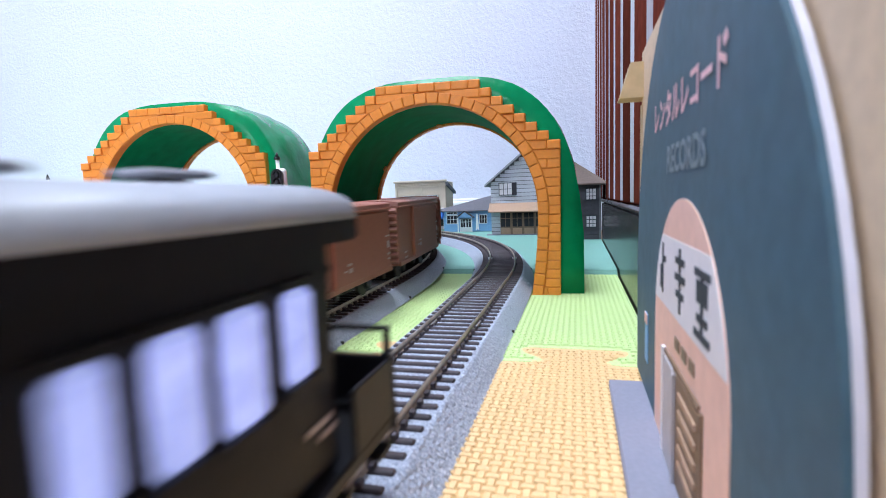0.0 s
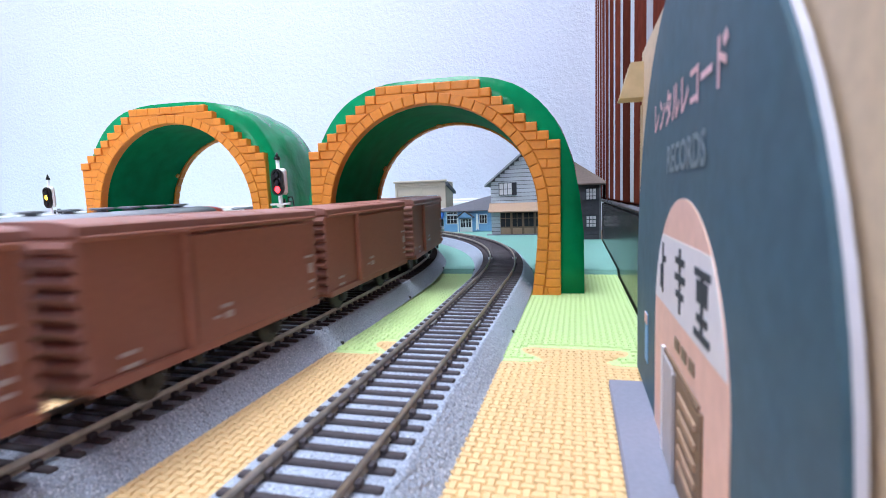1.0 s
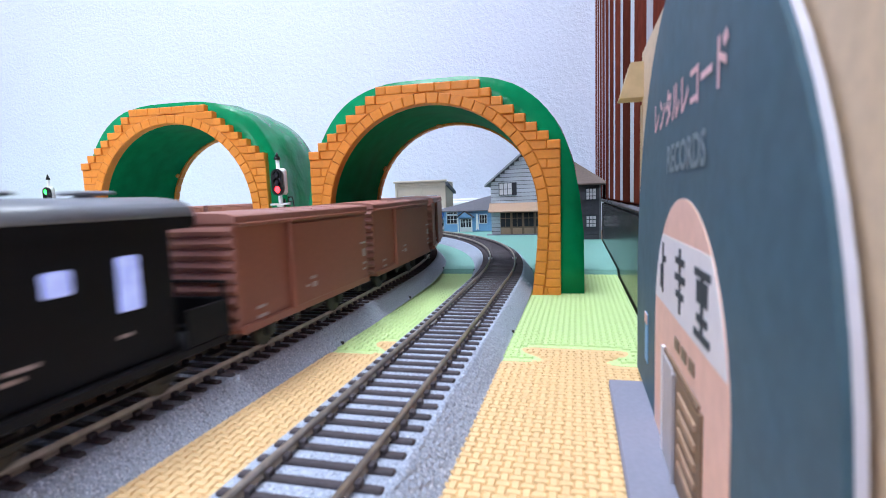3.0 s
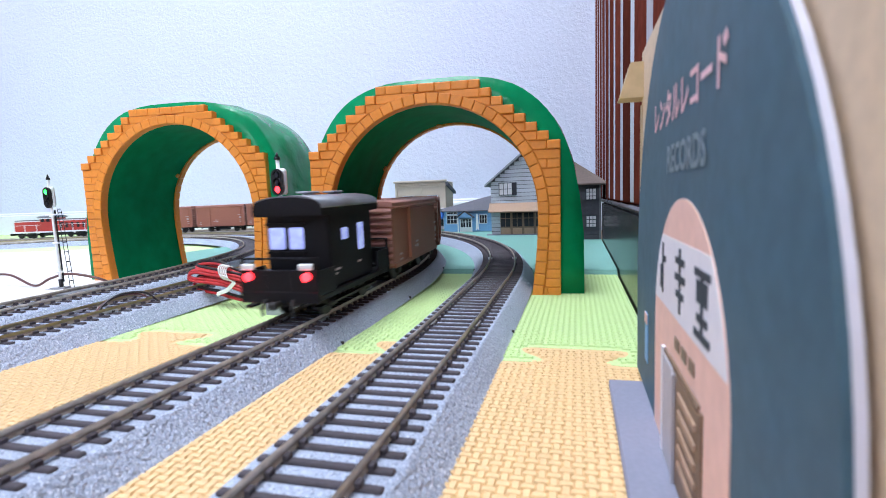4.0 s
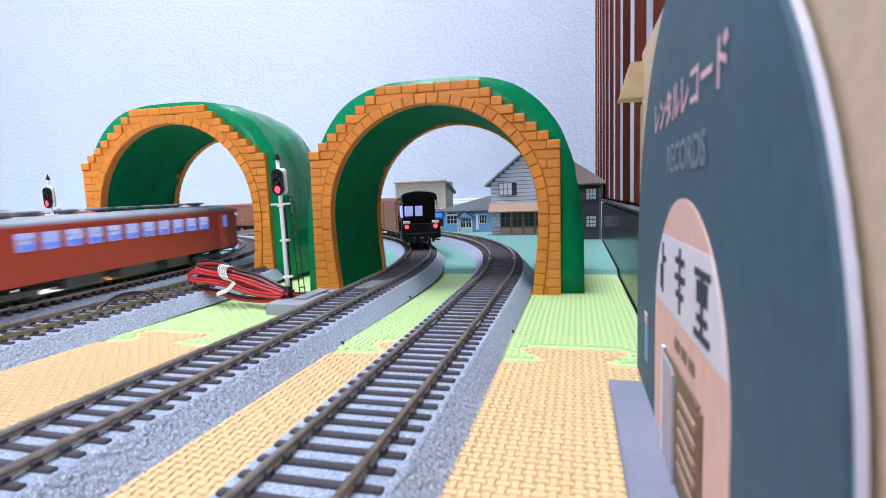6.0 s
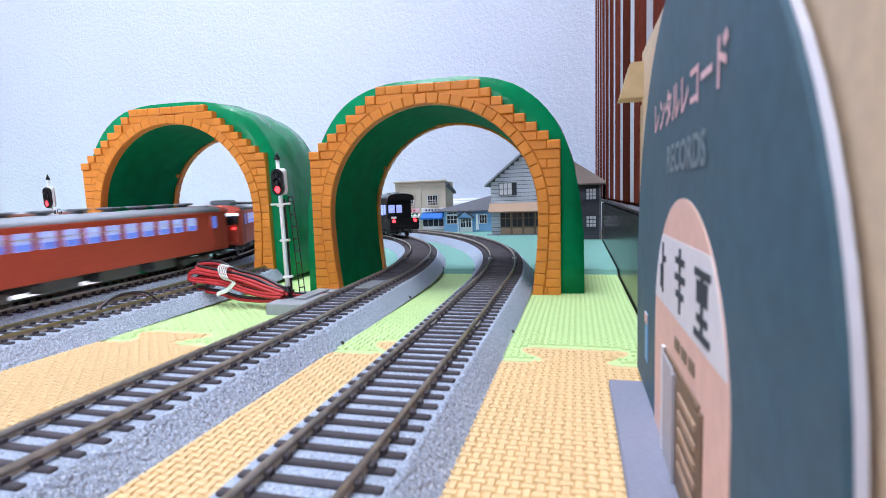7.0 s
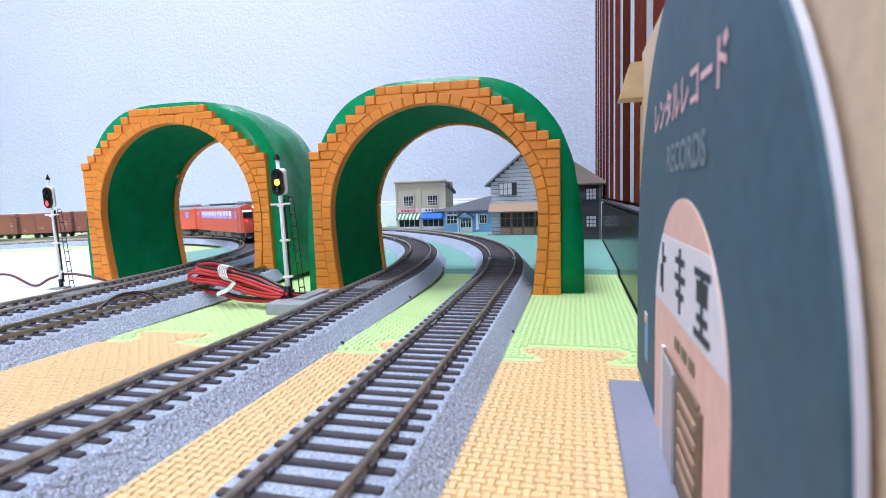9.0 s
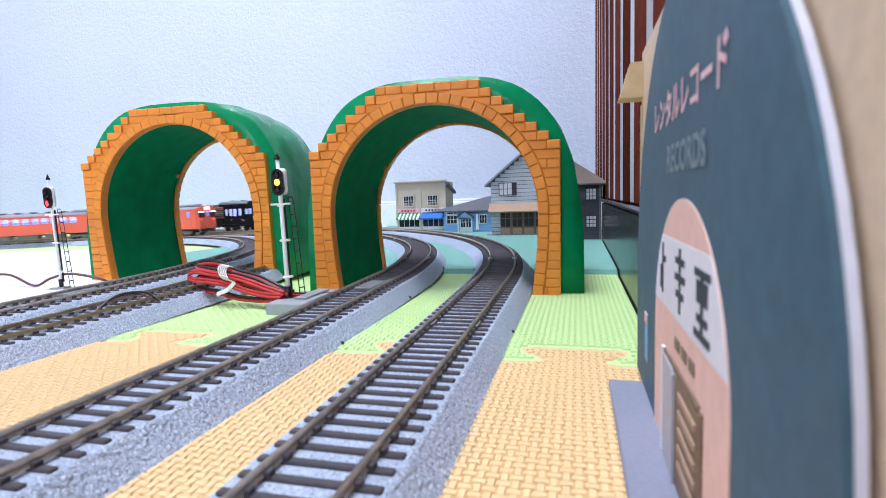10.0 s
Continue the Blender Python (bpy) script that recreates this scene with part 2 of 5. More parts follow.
def setting(name, solid, mat, label, category):
    return tagged(part(name, solid, mat), label, category, kind="structure")


def smooth_line(points, steps=8):
    """A smooth line through a few points."""
    p = [Vector(q) for q in points]
    p = [2 * p[0] - p[1]] + p + [2 * p[-1] - p[-2]]
    out = []
    for i in range(1, len(p) - 2):
        for k in range(steps):
            t = k / steps
            out.append(0.5 * (2 * p[i] + (p[i + 1] - p[i - 1]) * t + (2 * p[i - 1] - 5 * p[i] + 4 * p[i + 1] - p[i + 2]) * t * t
                              + (3 * p[i] - p[i - 1] - 3 * p[i + 1] + p[i + 2]) * t ** 3))
    return out + [p[-2]]


# ---------------------------------------------------------------- plan: s runs along the straight tracks, n to their right
TURN = 14.93
ALONG = Vector((math.sin(radians(TURN)), math.cos(radians(TURN)), 0))
SIDE = Vector((ALONG.y, -ALONG.x, 0))
PLAN = pose(0, 0, 0, 0, 0, -TURN)     # local x = n, local y = s


def plan(s, n, z=0.0):
    return ALONG * s + SIDE * n + Vector((0, 0, z))


def rise(p):
    """The tracks climb on to the teal slabs and sink again where they leave them."""
    return 0.0035 * min(1, max(0, (p.y - 0.2) / 0.2)) - 0.005 * min(1, max(0, (-0.25 - p.x) / 0.5))


RAIL_Z, BED_LOW = 0.010, 0.0
Track = namedtuple("Track", "n r s0 r2 bend")
TRACKS = {1: Track(-0.046, 0.519, 0.28, 2.0, radians(92)), 2: Track(-0.110, 0.455, 0.28, 2.0, radians(92)),
          3: Track(-0.2185, 0.4534, 0.2525, 0.32, radians(100)), 4: Track(-0.2719, 0.400, 0.2525, 0.27, radians(100))}


def on_track(k, s, off=0.0):
    """Point on the track's level at run s, and the heading."""
    t = TRACKS[k]
    if s <= t.s0:
        p, h = plan(s, t.n), 0.0
    else:
        c = plan(t.s0, t.n - t.r)
        h = (s - t.s0) / t.r
        if h <= t.bend:
            p = c + t.r * (SIDE * math.cos(h) + ALONG * math.sin(h))
        else:
            c2 = c + (t.r - t.r2) * (SIDE * math.cos(t.bend) + ALONG * math.sin(t.bend))
            h = t.bend + (s - t.s0 - t.r * t.bend) / t.r2
            p = c2 + t.r2 * (SIDE * math.cos(h) + ALONG * math.sin(h))
    right = SIDE * math.cos(h) + ALONG * math.sin(h)
    p = p + right * off
    p.z = rise(p)
    return p, h


def heading(h):
    return 90 - TURN + math.degrees(h)
# ---------------------------------------------------------------- room
floor = setting("floor", Solid().box(-1.065, -0.545, -0.062, 3.56, 3.20, 0.10, m=PLAN), "wood_floor", "brown wooden floor under the foam mats", "floor")
WALL_S, FENCE_N = 0.96, 0.027
setting("wall_back", Solid().box(-1.065, WALL_S + 0.05, 1.15, 3.56, 0.10, 2.33, m=PLAN), "wallpaper",
        "pale blue-white embossed wallpaper on a plain wall", "wall")
setting("wall_left", Solid().box(-2.79, -0.52, 1.15, 0.10, 2.956, 2.33, m=PLAN), "wallpaper", "pale plain wallpapered wall", "wall")
setting("wall_behind", Solid().box(-1.065, -2.05, 1.15, 3.56, 0.10, 2.33, m=PLAN), "wallpaper", "pale plain wallpapered wall", "wall")
setting("wall_right", Solid().box(0.66, -0.52, 1.15, 0.10, 2.956, 2.33, m=PLAN), "wallpaper", "pale plain wallpapered wall", "wall")
setting("ceiling", Solid().box(-1.065, -0.545, 2.36, 3.56, 3.20, 0.08, m=PLAN), "plaster", "plain white ceiling", "ceiling")
setting("baseboard", Solid().box(-1.065, WALL_S - 0.0062, 0.022, 3.3, 0.012, 0.052, 0.002, PLAN).box(-1.065, WALL_S - 0.0042, 0.050, 3.3, 0.008, 0.006, 0.002, PLAN),
        "white_wood", "white painted baseboard along the wall", "baseboard")
lamp = thing("ceiling_lamp", "flat white ceiling lamp panel, switched on", "lamp", pose(-0.35, 0.30, 2.31))
part("housing", Solid().box(0, 0, 0, 0.8, 0.8, 0.03, 0.006), "white_paint", lamp)
part("diffuser", Solid().box(0, 0, -0.018, 0.75, 0.75, 0.008, 0.002), "lamp_panel", lamp)

# unseen window, added to go with the fill light; its pane glows
window = tagged(new("window_1"), "white framed window with a glowing pane, added out of view", "window", kind="structure")
window.matrix_basis = PLAN @ pose(0.097, -1.994, 1.30)
wf = Solid()
for dx in (-0.70, 0.0, 0.70):
    wf.box(dx, 0, 0, 0.05, 0.03, 1.10, 0.004)
for dz in (-0.55, 0.55):
    wf.box(0, 0, dz, 1.45, 0.03, 0.05, 0.004)
part("window_frame", wf, "white_wood", window)
part("pane", Solid().box(0, -0.004, 0, 1.38, 0.006, 1.08), "glow_pane", window)

# slatted partition beside the layout
fence = tagged(new("wall_slatted"), "red-brown lacquered slat screen over a dark glossy panel", "partition", kind="structure")
fence.matrix_basis = PLAN
part("lower_panel", Solid().box(FENCE_N + 0.006, 0.06, 0.0155, 0.012, 1.08, 0.058), "black_gloss", fence, "dark glossy lower panel")
part("rail", Solid().box(FENCE_N + 0.0045, 0.32, 0.0465, 0.0075, 1.26, 0.004, 0.0015), "black_gloss", fence, "dark bottom rail")
part("backing", Solid().box(FENCE_N + 0.0066, 0.32, 0.604, 0.004, 1.26, 1.11), "slat", fence, "brown backing board")
SLAT_PITCH = 0.0715
ridge = [(0.0010, -0.0255), (-0.0002, -0.0250), (-0.0006, -0.0200), (-0.0009, 0.0), (-0.0006, 0.0200), (-0.0002, 0.0250), (0.0010, 0.0255)]
slat = Solid().prism(ridge, -0.55, 0.55, "z").mesh("slat", M["slat"])
# pale strips set nearly flush between the brown slats
strip = Solid().box(0.0006, 0, 0, 0.0016, 0.0198, 1.10, 0.0002).mesh("light_strip", M["pale_matte"])
for i in range(18):
    s = 0.9225 - SLAT_PITCH * i
    if i:
        part("slat", slat, None, fence).location = (FENCE_N + 0.0038, s, 0.600)
    part("light_strip", strip, None, fence).location = (FENCE_N + 0.0038, s - SLAT_PITCH / 2, 0.600)

# ---------------------------------------------------------------- foam mats with a woven relief


def weave(poly_test, x0, x1, y0, y1, pitch=0.0024):
    """Raised oblong pads in a basket weave."""
    out = Solid()
    nx, ny = int((x1 - x0) / pitch), int((y1 - y0) / pitch)
    for i in range(nx):
        for j in range(ny):
            cx, cy = x0 + (i + 0.5) * pitch, y0 + (j + 0.5) * pitch
            if not poly_test(cx, cy):
                continue
            across = (i + j) % 2
            lx, ly = (pitch * 1.50, pitch * 0.74) if across else (pitch * 0.74, pitch * 1.50)
            a, b, z0, z1 = lx / 2, ly / 2, -0.0002, 0.00062
            k = 0.70
            vs = [(cx - a, cy - b, z0), (cx + a, cy - b, z0), (cx + a, cy + b, z0), (cx - a, cy + b, z0),
                  (cx - a * k, cy - b * k, z1), (cx + a * k, cy - b * k, z1), (cx + a * k, cy + b * k, z1), (cx - a * k, cy + b * k, z1)]
            out.add(vs, [(4, 5, 6, 7), (0, 1, 5, 4), (1, 2, 6, 5), (2, 3, 7, 6), (3, 0, 4, 7)])
    return out


SEAM_S, TOOTH, TONGUE = 0.1690, 0.0573, -0.0015
# one yellow tongue from its root to its head: half width over run
TONGUE_SHAPE = ((0.0150, 0.0), (0.0112, 0.0012), (0.0105, 0.0030), (0.0122, 0.0056), (0.0172, 0.0104), (0.0186, 0.0140), (0.0180, 0.0162), (0.0150, 0.0170))


def is_yellow(n, s, gap=0.0):
    """Whether the yellow mat lies here; gap moves the joint outwards."""
    if s < SEAM_S + gap:
        return True
    u = (n - TONGUE) / TOOTH
    d = abs(u - round(u)) * TOOTH
    half = float(np.interp(s - SEAM_S, [p[1] for p in TONGUE_SHAPE], [p[0] for p in TONGUE_SHAPE]))
    return s < SEAM_S + 0.0170 + gap and d < half + gap


MAT_L, MAT_R = -0.62, FENCE_N - 0.001


def joint_line():
    """Outline of the rounded dovetail tongues from left to right."""
    pts = [(MAT_L, SEAM_S)]
    for k in range(-11, 1):
        c = TONGUE + TOOTH * k
        if c > MAT_L + 0.03:
            pts += [(c - w, SEAM_S + d) for w, d in TONGUE_SHAPE] + [(c + w, SEAM_S + d) for w, d in TONGUE_SHAPE[::-1]]
    pts.append((MAT_R, SEAM_S))
    return pts


def mat_sheet(name, outline, mat, label, top=0.0, thick=0.012):
    ob = setting(name, Solid().prism(outline, top - thick, top, "z", PLAN), mat, label, "foam mat")
    return ob


JOINT = joint_line()
yellow_mat = mat_sheet("mat_yellow", [(MAT_L, -1.5), (MAT_R, -1.5)] + JOINT[::-1], "yellow", "yellow jigsaw foam mat with a woven relief")
green_mat = mat_sheet("mat_green", [(p[0], p[1] + 0.0004) for p in JOINT] + [(MAT_R, 0.47), (MAT_L, 0.47)], "green",
                      "light green jigsaw foam mat with a woven relief")
for ob, test, y0, y1, mat in ((yellow_mat, lambda a, b: is_yellow(a, b, -0.0016), 0.03, 0.20, "yellow"), (green_mat, lambda a, b: not is_yellow(a, b, 0.0024), 0.165, 0.42, "green")):
    tagged(part("weave_relief", Solid().add(*(lambda w: (w.v, w.f))(weave(test, -0.33, MAT_R, y0, y1)), m=PLAN), mat, ob), kind="stuff")

# teal slabs that carry the curves, with a sloping front edge
slab = Solid()
slab.add([(-0.36, 0.357, -0.001), (MAT_R, 0.357, -0.001), (MAT_R, WALL_S, -0.001), (-0.36, WALL_S, -0.001),
          (-0.36, 0.361, 0.0036), (-0.10, 0.361, 0.0036), (MAT_R, 0.361, 0.0036), (MAT_R, WALL_S, 0.0036), (-0.36, WALL_S, 0.0036)],
         [(0, 3, 2, 1), (0, 1, 6, 5, 4), (1, 2, 7, 6), (2, 3, 8, 7), (3, 0, 4, 8), (4, 5, 6, 7, 8)], PLAN)
teal = setting("mat_teal", slab, "teal", "teal green foam slab under the curve", "foam mat")
setting("mat_green_far", Solid().box(-1.0, 0.68, -0.0045, 1.27, 0.56, 0.0090, m=PLAN), "green", "light green foam mat inside the curve", "foam mat")
setting("mat_teal_far", Solid().prism([(-0.345, 0.372), (-0.27, 0.36), (-0.27, 0.54), (-0.428, 0.536), (-0.434, 0.470)], 0.0030, 0.0042, "z", PLAN), "teal", "thin teal foam sheet inside the curve", "foam mat")
setting("paper_sheet", Solid().prism([(-1.3, 0.10), (-0.302, 0.10), (-0.302, 0.36), (-0.37, 0.44), (-0.46, 0.50), (-0.56, 0.530), (-0.64, 0.528), (-0.73, 0.495), (-1.3, 0.41)], 0.0031, 0.0036, "z", PLAN), "paper",
        "white paper sheet lying inside the loop", "paper")
tagged(part("card_plate", Solid().box(0.0285, 0.041, 0.0013, 0.040, 0.218, 0.0024, 0.0004, PLAN), "card"), "blue-grey card base plate beside the shop front", "base plate")

# ---------------------------------------------------------------- tracks


def bed(k, a, b, step=0.012):
    """Moulded ballast shoulder with a flat top."""
    prof = [(-0.0208, 0.0), (-0.0152, 0.0068), (-0.0146, 0.0072), (0.0146, 0.0072), (0.0152, 0.0068), (0.0208, 0.0)]
    out, rows = Solid(), []
    count = int((b - a) / step)
    for i in range(count + 1):
        s = a + (b - a) * i / count
        rows.append([on_track(k, s, o)[0] + Vector((0, 0, z + 0.0002)) for o, z in prof])
    n = len(prof)
    vs = [tuple(p) for r in rows for p in r]
    fs = [(i * n + j, i * n + j + 1, (i + 1) * n + j + 1, (i + 1) * n + j) for i in range(count) for j in range(n - 1)]
    fs += [(i * n + n - 1, i * n, (i + 1) * n, (i + 1) * n + n - 1) for i in range(count)]
    fs += [list(range(n)), list(range(count * n, count * n + n))[::-1]]
    return out.add(vs, fs)


def rail(k, a, b, off, z0, z1, w0, w1, step=0.010):
    out, count = Solid(), int((b - a) / step)
    vs, fs = [], []
    prof = [(-w0, z0), (-w0 * 0.9, z0 + 0.0004), (-w1 * 0.55, z0 + 0.0007), (-w1 * 0.55, z1 - 0.0008), (-w1, z1 - 0.0006), (-w1, z1),
            (w1, z1), (w1, z1 - 0.0006), (w1 * 0.55, z1 - 0.0008), (w1 * 0.55, z0 + 0.0007), (w0 * 0.9, z0 + 0.0004), (w0, z0)]
    n = len(prof)
    for i in range(count + 1):
        s = a + (b - a) * i / count
        vs += [tuple(on_track(k, s, off + o)[0] + Vector((0, 0, z))) for o, z in prof]
    fs = [(i * n + j, i * n + (j + 1) % n, (i + 1) * n + (j + 1) % n, (i + 1) * n + j) for i in range(count) for j in range(n)]
    fs += [list(range(n)), list(range(count * n, count * n + n))[::-1]]
    return out.add(vs, fs)


GAUGE = 0.0087
sleeper_mesh = Solid().box(0, 0, 0, 0.0020, 0.0280, 0.0015, 0.0003).mesh("sleeper", M["sleeper"])
chair = Solid()
for side in (-1, 1):
    for inner in (-1, 1):
        chair.box(0, side * GAUGE + inner * 0.0010, 0.0012, 0.0019, 0.0013, 0.0012, 0.0002)
chair_mesh = chair.mesh("rail_chair", M["sleeper"])


def lay_track(k, a, b, head, label):
    t = tagged(new("railway_track"), label, "railway track", "model railway tracks")
    part("ballast_bed", bed(k, a, b), "ballast", t, "speckled grey moulded ballast bed")
    for off in (-GAUGE, GAUGE):
        r = part("rail", rail(k, a, b, off, 0.0081, 0.0100, 0.00058, 0.00034), "rail_side", t, "brown-weathered metal rail")
        part("rail_head", rail(k, a, b, off, 0.00985, 0.01012, 0.00036, 0.00036), head, r, "worn bright rail head")
    n, s, rest = 0, a + 0.003, Solid()
    while s < b:
        p, h = on_track(k, s)
        m = pose(p.x, p.y, p.z + 0.0074, 0, 0, heading(h))
        if s > -0.02 and n < 250:
            ob = part("sleeper", sleeper_mesh, None, t)
            ob.matrix_basis = m
            if s < 0.75:
                part("rail_chair", chair_mesh, None, ob)
            n += 1
        else:
            rest.box(0, 0, 0, 0.0026, 0.0280, 0.0016, 0, m)
        s += 0.0058
    if rest.v:
        tagged(part("sleepers", rest, "sleeper", t), kind="stuff")
    for s in (0.183, 0.36, 0.55):
        if s < b:
            for off in (-GAUGE - 0.0012, GAUGE - 0.0012, -GAUGE + 0.0012, GAUGE + 0.0012):
                p, h = on_track(k, s, off)
                part("rail_joiner", Solid().box(0, 0, 0, 0.0078, 0.0008, 0.0011, 0.0002, pose(p.x, p.y, p.z + 0.0088, 0, 0, heading(h))), "joiner", t, "shiny metal rail joiner")
    return t


def track_fittings(t, k, joints, plate):
    """Dark joint notches at the foot of the ballast, and a grey plate between the rails."""
    for s in joints:
        for side in (-1, 1):
            p, h = on_track(k, s, side * 0.0202)
            part("bed_joint", Solid().box(0, 0, 0.0008, 0.0014, 0.0014, 0.0016, 0.0003, pose(p.x, p.y, p.z, 0, 0, heading(h))), "under", t, "dark notch where two bed pieces join")
    if plate:
        p, h = on_track(k, plate)
        part("centre_plate", Solid().box(0, 0, 0.0084, 0.0220, 0.0105, 0.0020, 0.0005, pose(p.x, p.y, p.z, 0, 0, heading(h))), "gear_grey", t, "grey plastic plate between the rails")


track_a = lay_track(1, -1.25, 1.45, "rail_top", "grey ballasted outer track in front of the houses")
track_b = lay_track(2, -0.45, 2.20, "rail_top", "grey ballasted track that leads through the large tunnel")
track_c = lay_track(3, -0.30, 1.25, "brass_rail", "grey ballasted track with brassy rails beside the wires")
track_d = lay_track(4, -1.40, 1.35, "rail_top", "grey ballasted inner track through the second tunnel")

track_fittings(track_a, 1, (0.203, 0.36), 0)
track_fittings(track_b, 2, (0.178, 0.262, 0.36), 0.256)
track_fittings(track_d, 4, (), 0.222)

# ---------------------------------------------------------------- toy tunnels


def arch_line(half, spring, radius_z, n):
    """Inner line of the portal from the right foot over the crown to the left foot."""
    pts = []
    foot = half * 0.94
    for i in range(5):
        t = i / 5
        pts.append((foot + (half - foot) * math.sin(t * math.pi / 2), spring * t))
    for i in range(n + 1):
        a = math.pi * i / n
        pts.append((half * math.cos(a), spring + radius_z * math.sin(a)))
    return pts + [(-x, z) for x, z in pts[:5][::-1]]


HALF_IN, SPRING, CROWN = 0.0613, 0.0475, 0.0618


def even(points, count):
    """Points at even steps along a line."""
    run = [0.0]
    for a, b in zip(points, points[1:]):
        run.append(run[-1] + math.dist(a, b))
    out = []
    for i in range(count + 1):
        d = run[-1] * i / count
        j = max(q for q in range(len(run) - 1) if run[q] <= d + 1e-9)
        f = (d - run[j]) / (run[j + 1] - run[j])
        out.append((points[j][0] + f * (points[j + 1][0] - points[j][0]), points[j][1] + f * (points[j + 1][1] - points[j][1])))
    return out, run[-1]


def inset(corners, d):
    """The quadrilateral with its edges moved inwards by d."""
    p = [Vector(c) for c in corners]
    area = sum(a.x * b.y - b.x * a.y for a, b in zip(p, p[1:] + p[:1]))
    sgn = 1 if area > 0 else -1
    out = []
    for i in range(4):
        e0, e1 = (p[i] - p[i - 1]).normalized(), (p[(i + 1) % 4] - p[i]).normalized()
        n0, n1 = Vector((-e0.y, e0.x)) * sgn, Vector((-e1.y, e1.x)) * sgn
        k = max(0.3, 1 + n0.dot(n1))
        out.append(p[i] + (n0 + n1) * (d / k))
    return out


def brick(corners, y0, y1, shrink=0.00008, cham=0.0006):
    """A raised brick from four corners in the portal's plane, rounded to the front."""
    rings = []
    way = 1 if y1 > y0 else -1
    for y, d in ((y1, shrink), (y0 + way * cham, shrink), (y0 + way * cham * 0.3, shrink + cham * 0.35), (y0, shrink + cham)):
        rings += [(q.x, y, q.y) for q in inset(corners, d)]
    fs = [(12, 13, 14, 15), (0, 3, 2, 1)] + [(a + k, a + (k + 1) % 4, a + 4 + (k + 1) % 4, a + 4 + k) for a in (0, 4, 8) for k in range(4)]
    return Solid().add(rings, fs)


def portal(owner, y0, y1, name, backward=False):
    """The brick front: a ring of arch stones and stepped courses outside it."""
    ring_w = 0.0061
    inner = arch_line(HALF_IN, SPRING, CROWN, 28)
    line, total = even(inner, 44)
    outer = []
    for i, p in enumerate(line):
        q, r = line[max(i - 1, 0)], line[min(i + 1, len(line) - 1)]
        t = Vector((r[0] - q[0], r[1] - q[1])).normalized()
        outer.append((p[0] + t.y * ring_w, max(0.0, p[1] - t.x * ring_w)))
    outer[0], outer[-1] = (line[0][0] + ring_w, 0.0), (line[-1][0] - ring_w, 0.0)
    back = Solid()
    n = len(line)
    ylo = y0 + 0.0011
    vs = [(p[0], y, p[1]) for y in (ylo, y1) for p in line] + [(p[0], y, p[1]) for y in (ylo, y1) for p in outer]
    fs = []
    for i in range(n - 1):
        fs += [(i, i + 1, n + i + 1, n + i), (2 * n + i + 1, 2 * n + i, 3 * n + i, 3 * n + i + 1),
               (i + 1, i, 2 * n + i, 2 * n + i + 1), (n + i, n + i + 1, 3 * n + i + 1, 3 * n + i)]
    fs += [(0, n, 3 * n, 2 * n), (n - 1, 3 * n - 1, 4 * n - 1, 2 * n - 1)]
    back.add(vs, fs)
    course, side_h, side_w = 0.0858 / 17, 0.0858, 0.0736
    steps = [(side_h + 0.00498 * k, side_w - 0.0062 * k) for k in range(1, 8)]

    def ring_at(z):
        best = 0.0
        for a, b in zip(outer[: n // 2 + 1], outer[1: n // 2 + 1]):
            lo, hi = min(a[1], b[1]), max(a[1], b[1])
            if lo <= z <= hi and hi > lo:
                f = (z - a[1]) / (b[1] - a[1])
                best = max(best, a[0] + f * (b[0] - a[0]))
        return best

    cells = [[line[i], line[i + 1], outer[i + 1], outer[i]] for i in range(n - 1)]
    top = max(q[1] for q in outer)
    levels = [(course * j, course * (j + 1), side_w) for j in range(17)]
    low = side_h
    for z, half in steps:
        levels.append((low, z, half))
        low = z
    for z0, z1, half in levels:
        a = ring_at(z0 + 0.0003) - 0.003 if z0 < top - 0.001 else 0.0
        a = max(a, 0.0)
        for sgn in (1, -1):
            back.box(sgn * (a + half - 0.0006) / 2, (ylo + y1) / 2, (z0 + z1) / 2, half - 0.0006 - a, y1 - ylo - 0.0002, z1 - z0 + 0.0001)
    holder = part(name, back, "orange_deep", owner, "moulded orange brick portal")
    ring_count, proud = len(cells), set()
    for j, (z0, z1, half) in enumerate(levels):
        if z0 > top - 0.0012:
            continue
        # inner edge follows the ring; whole bricks and square end bricks take turns, each step ends in a raised square one
        a0, a1 = ring_at(z0 + 0.0002), ring_at(min(z1, top - 0.0003))
        marks = [half]
        if j > 16:
            marks += [half - 0.0062, half - 0.0124, half - 0.0250]
        elif j == 16:
            marks += [half - 0.0072]
        elif j == 15:
            marks += [half - 0.0140]
        elif j % 2 == 0:
            marks += [half - 0.0072]
        marks = [q for q in marks if q - max(a0, a1) > 0.0014]
        for sgn in (1, -1):
            for q, outer_x in enumerate(marks):
                if q + 1 < len(marks):
                    i0 = i1 = marks[q + 1]
                else:
                    i0, i1 = a0, a1
                if j >= 16 and q == 0:
                    proud.add(len(cells))
                cells.append([(sgn * i0, z0), (sgn * outer_x, z0), (sgn * outer_x, z1), (sgn * i1, z1)])
    z0, z1, half = levels[-1]
    edges = [-half] + [(-half + 0.0062) + (2 * half - 0.0124) * k / 5 for k in range(6)] + [half]
    low = max(z0, top + 0.0002)
    for u, v in zip(edges, edges[1:]):
        cells.append([(u, low), (v, low), (v, z1), (u, z1)])
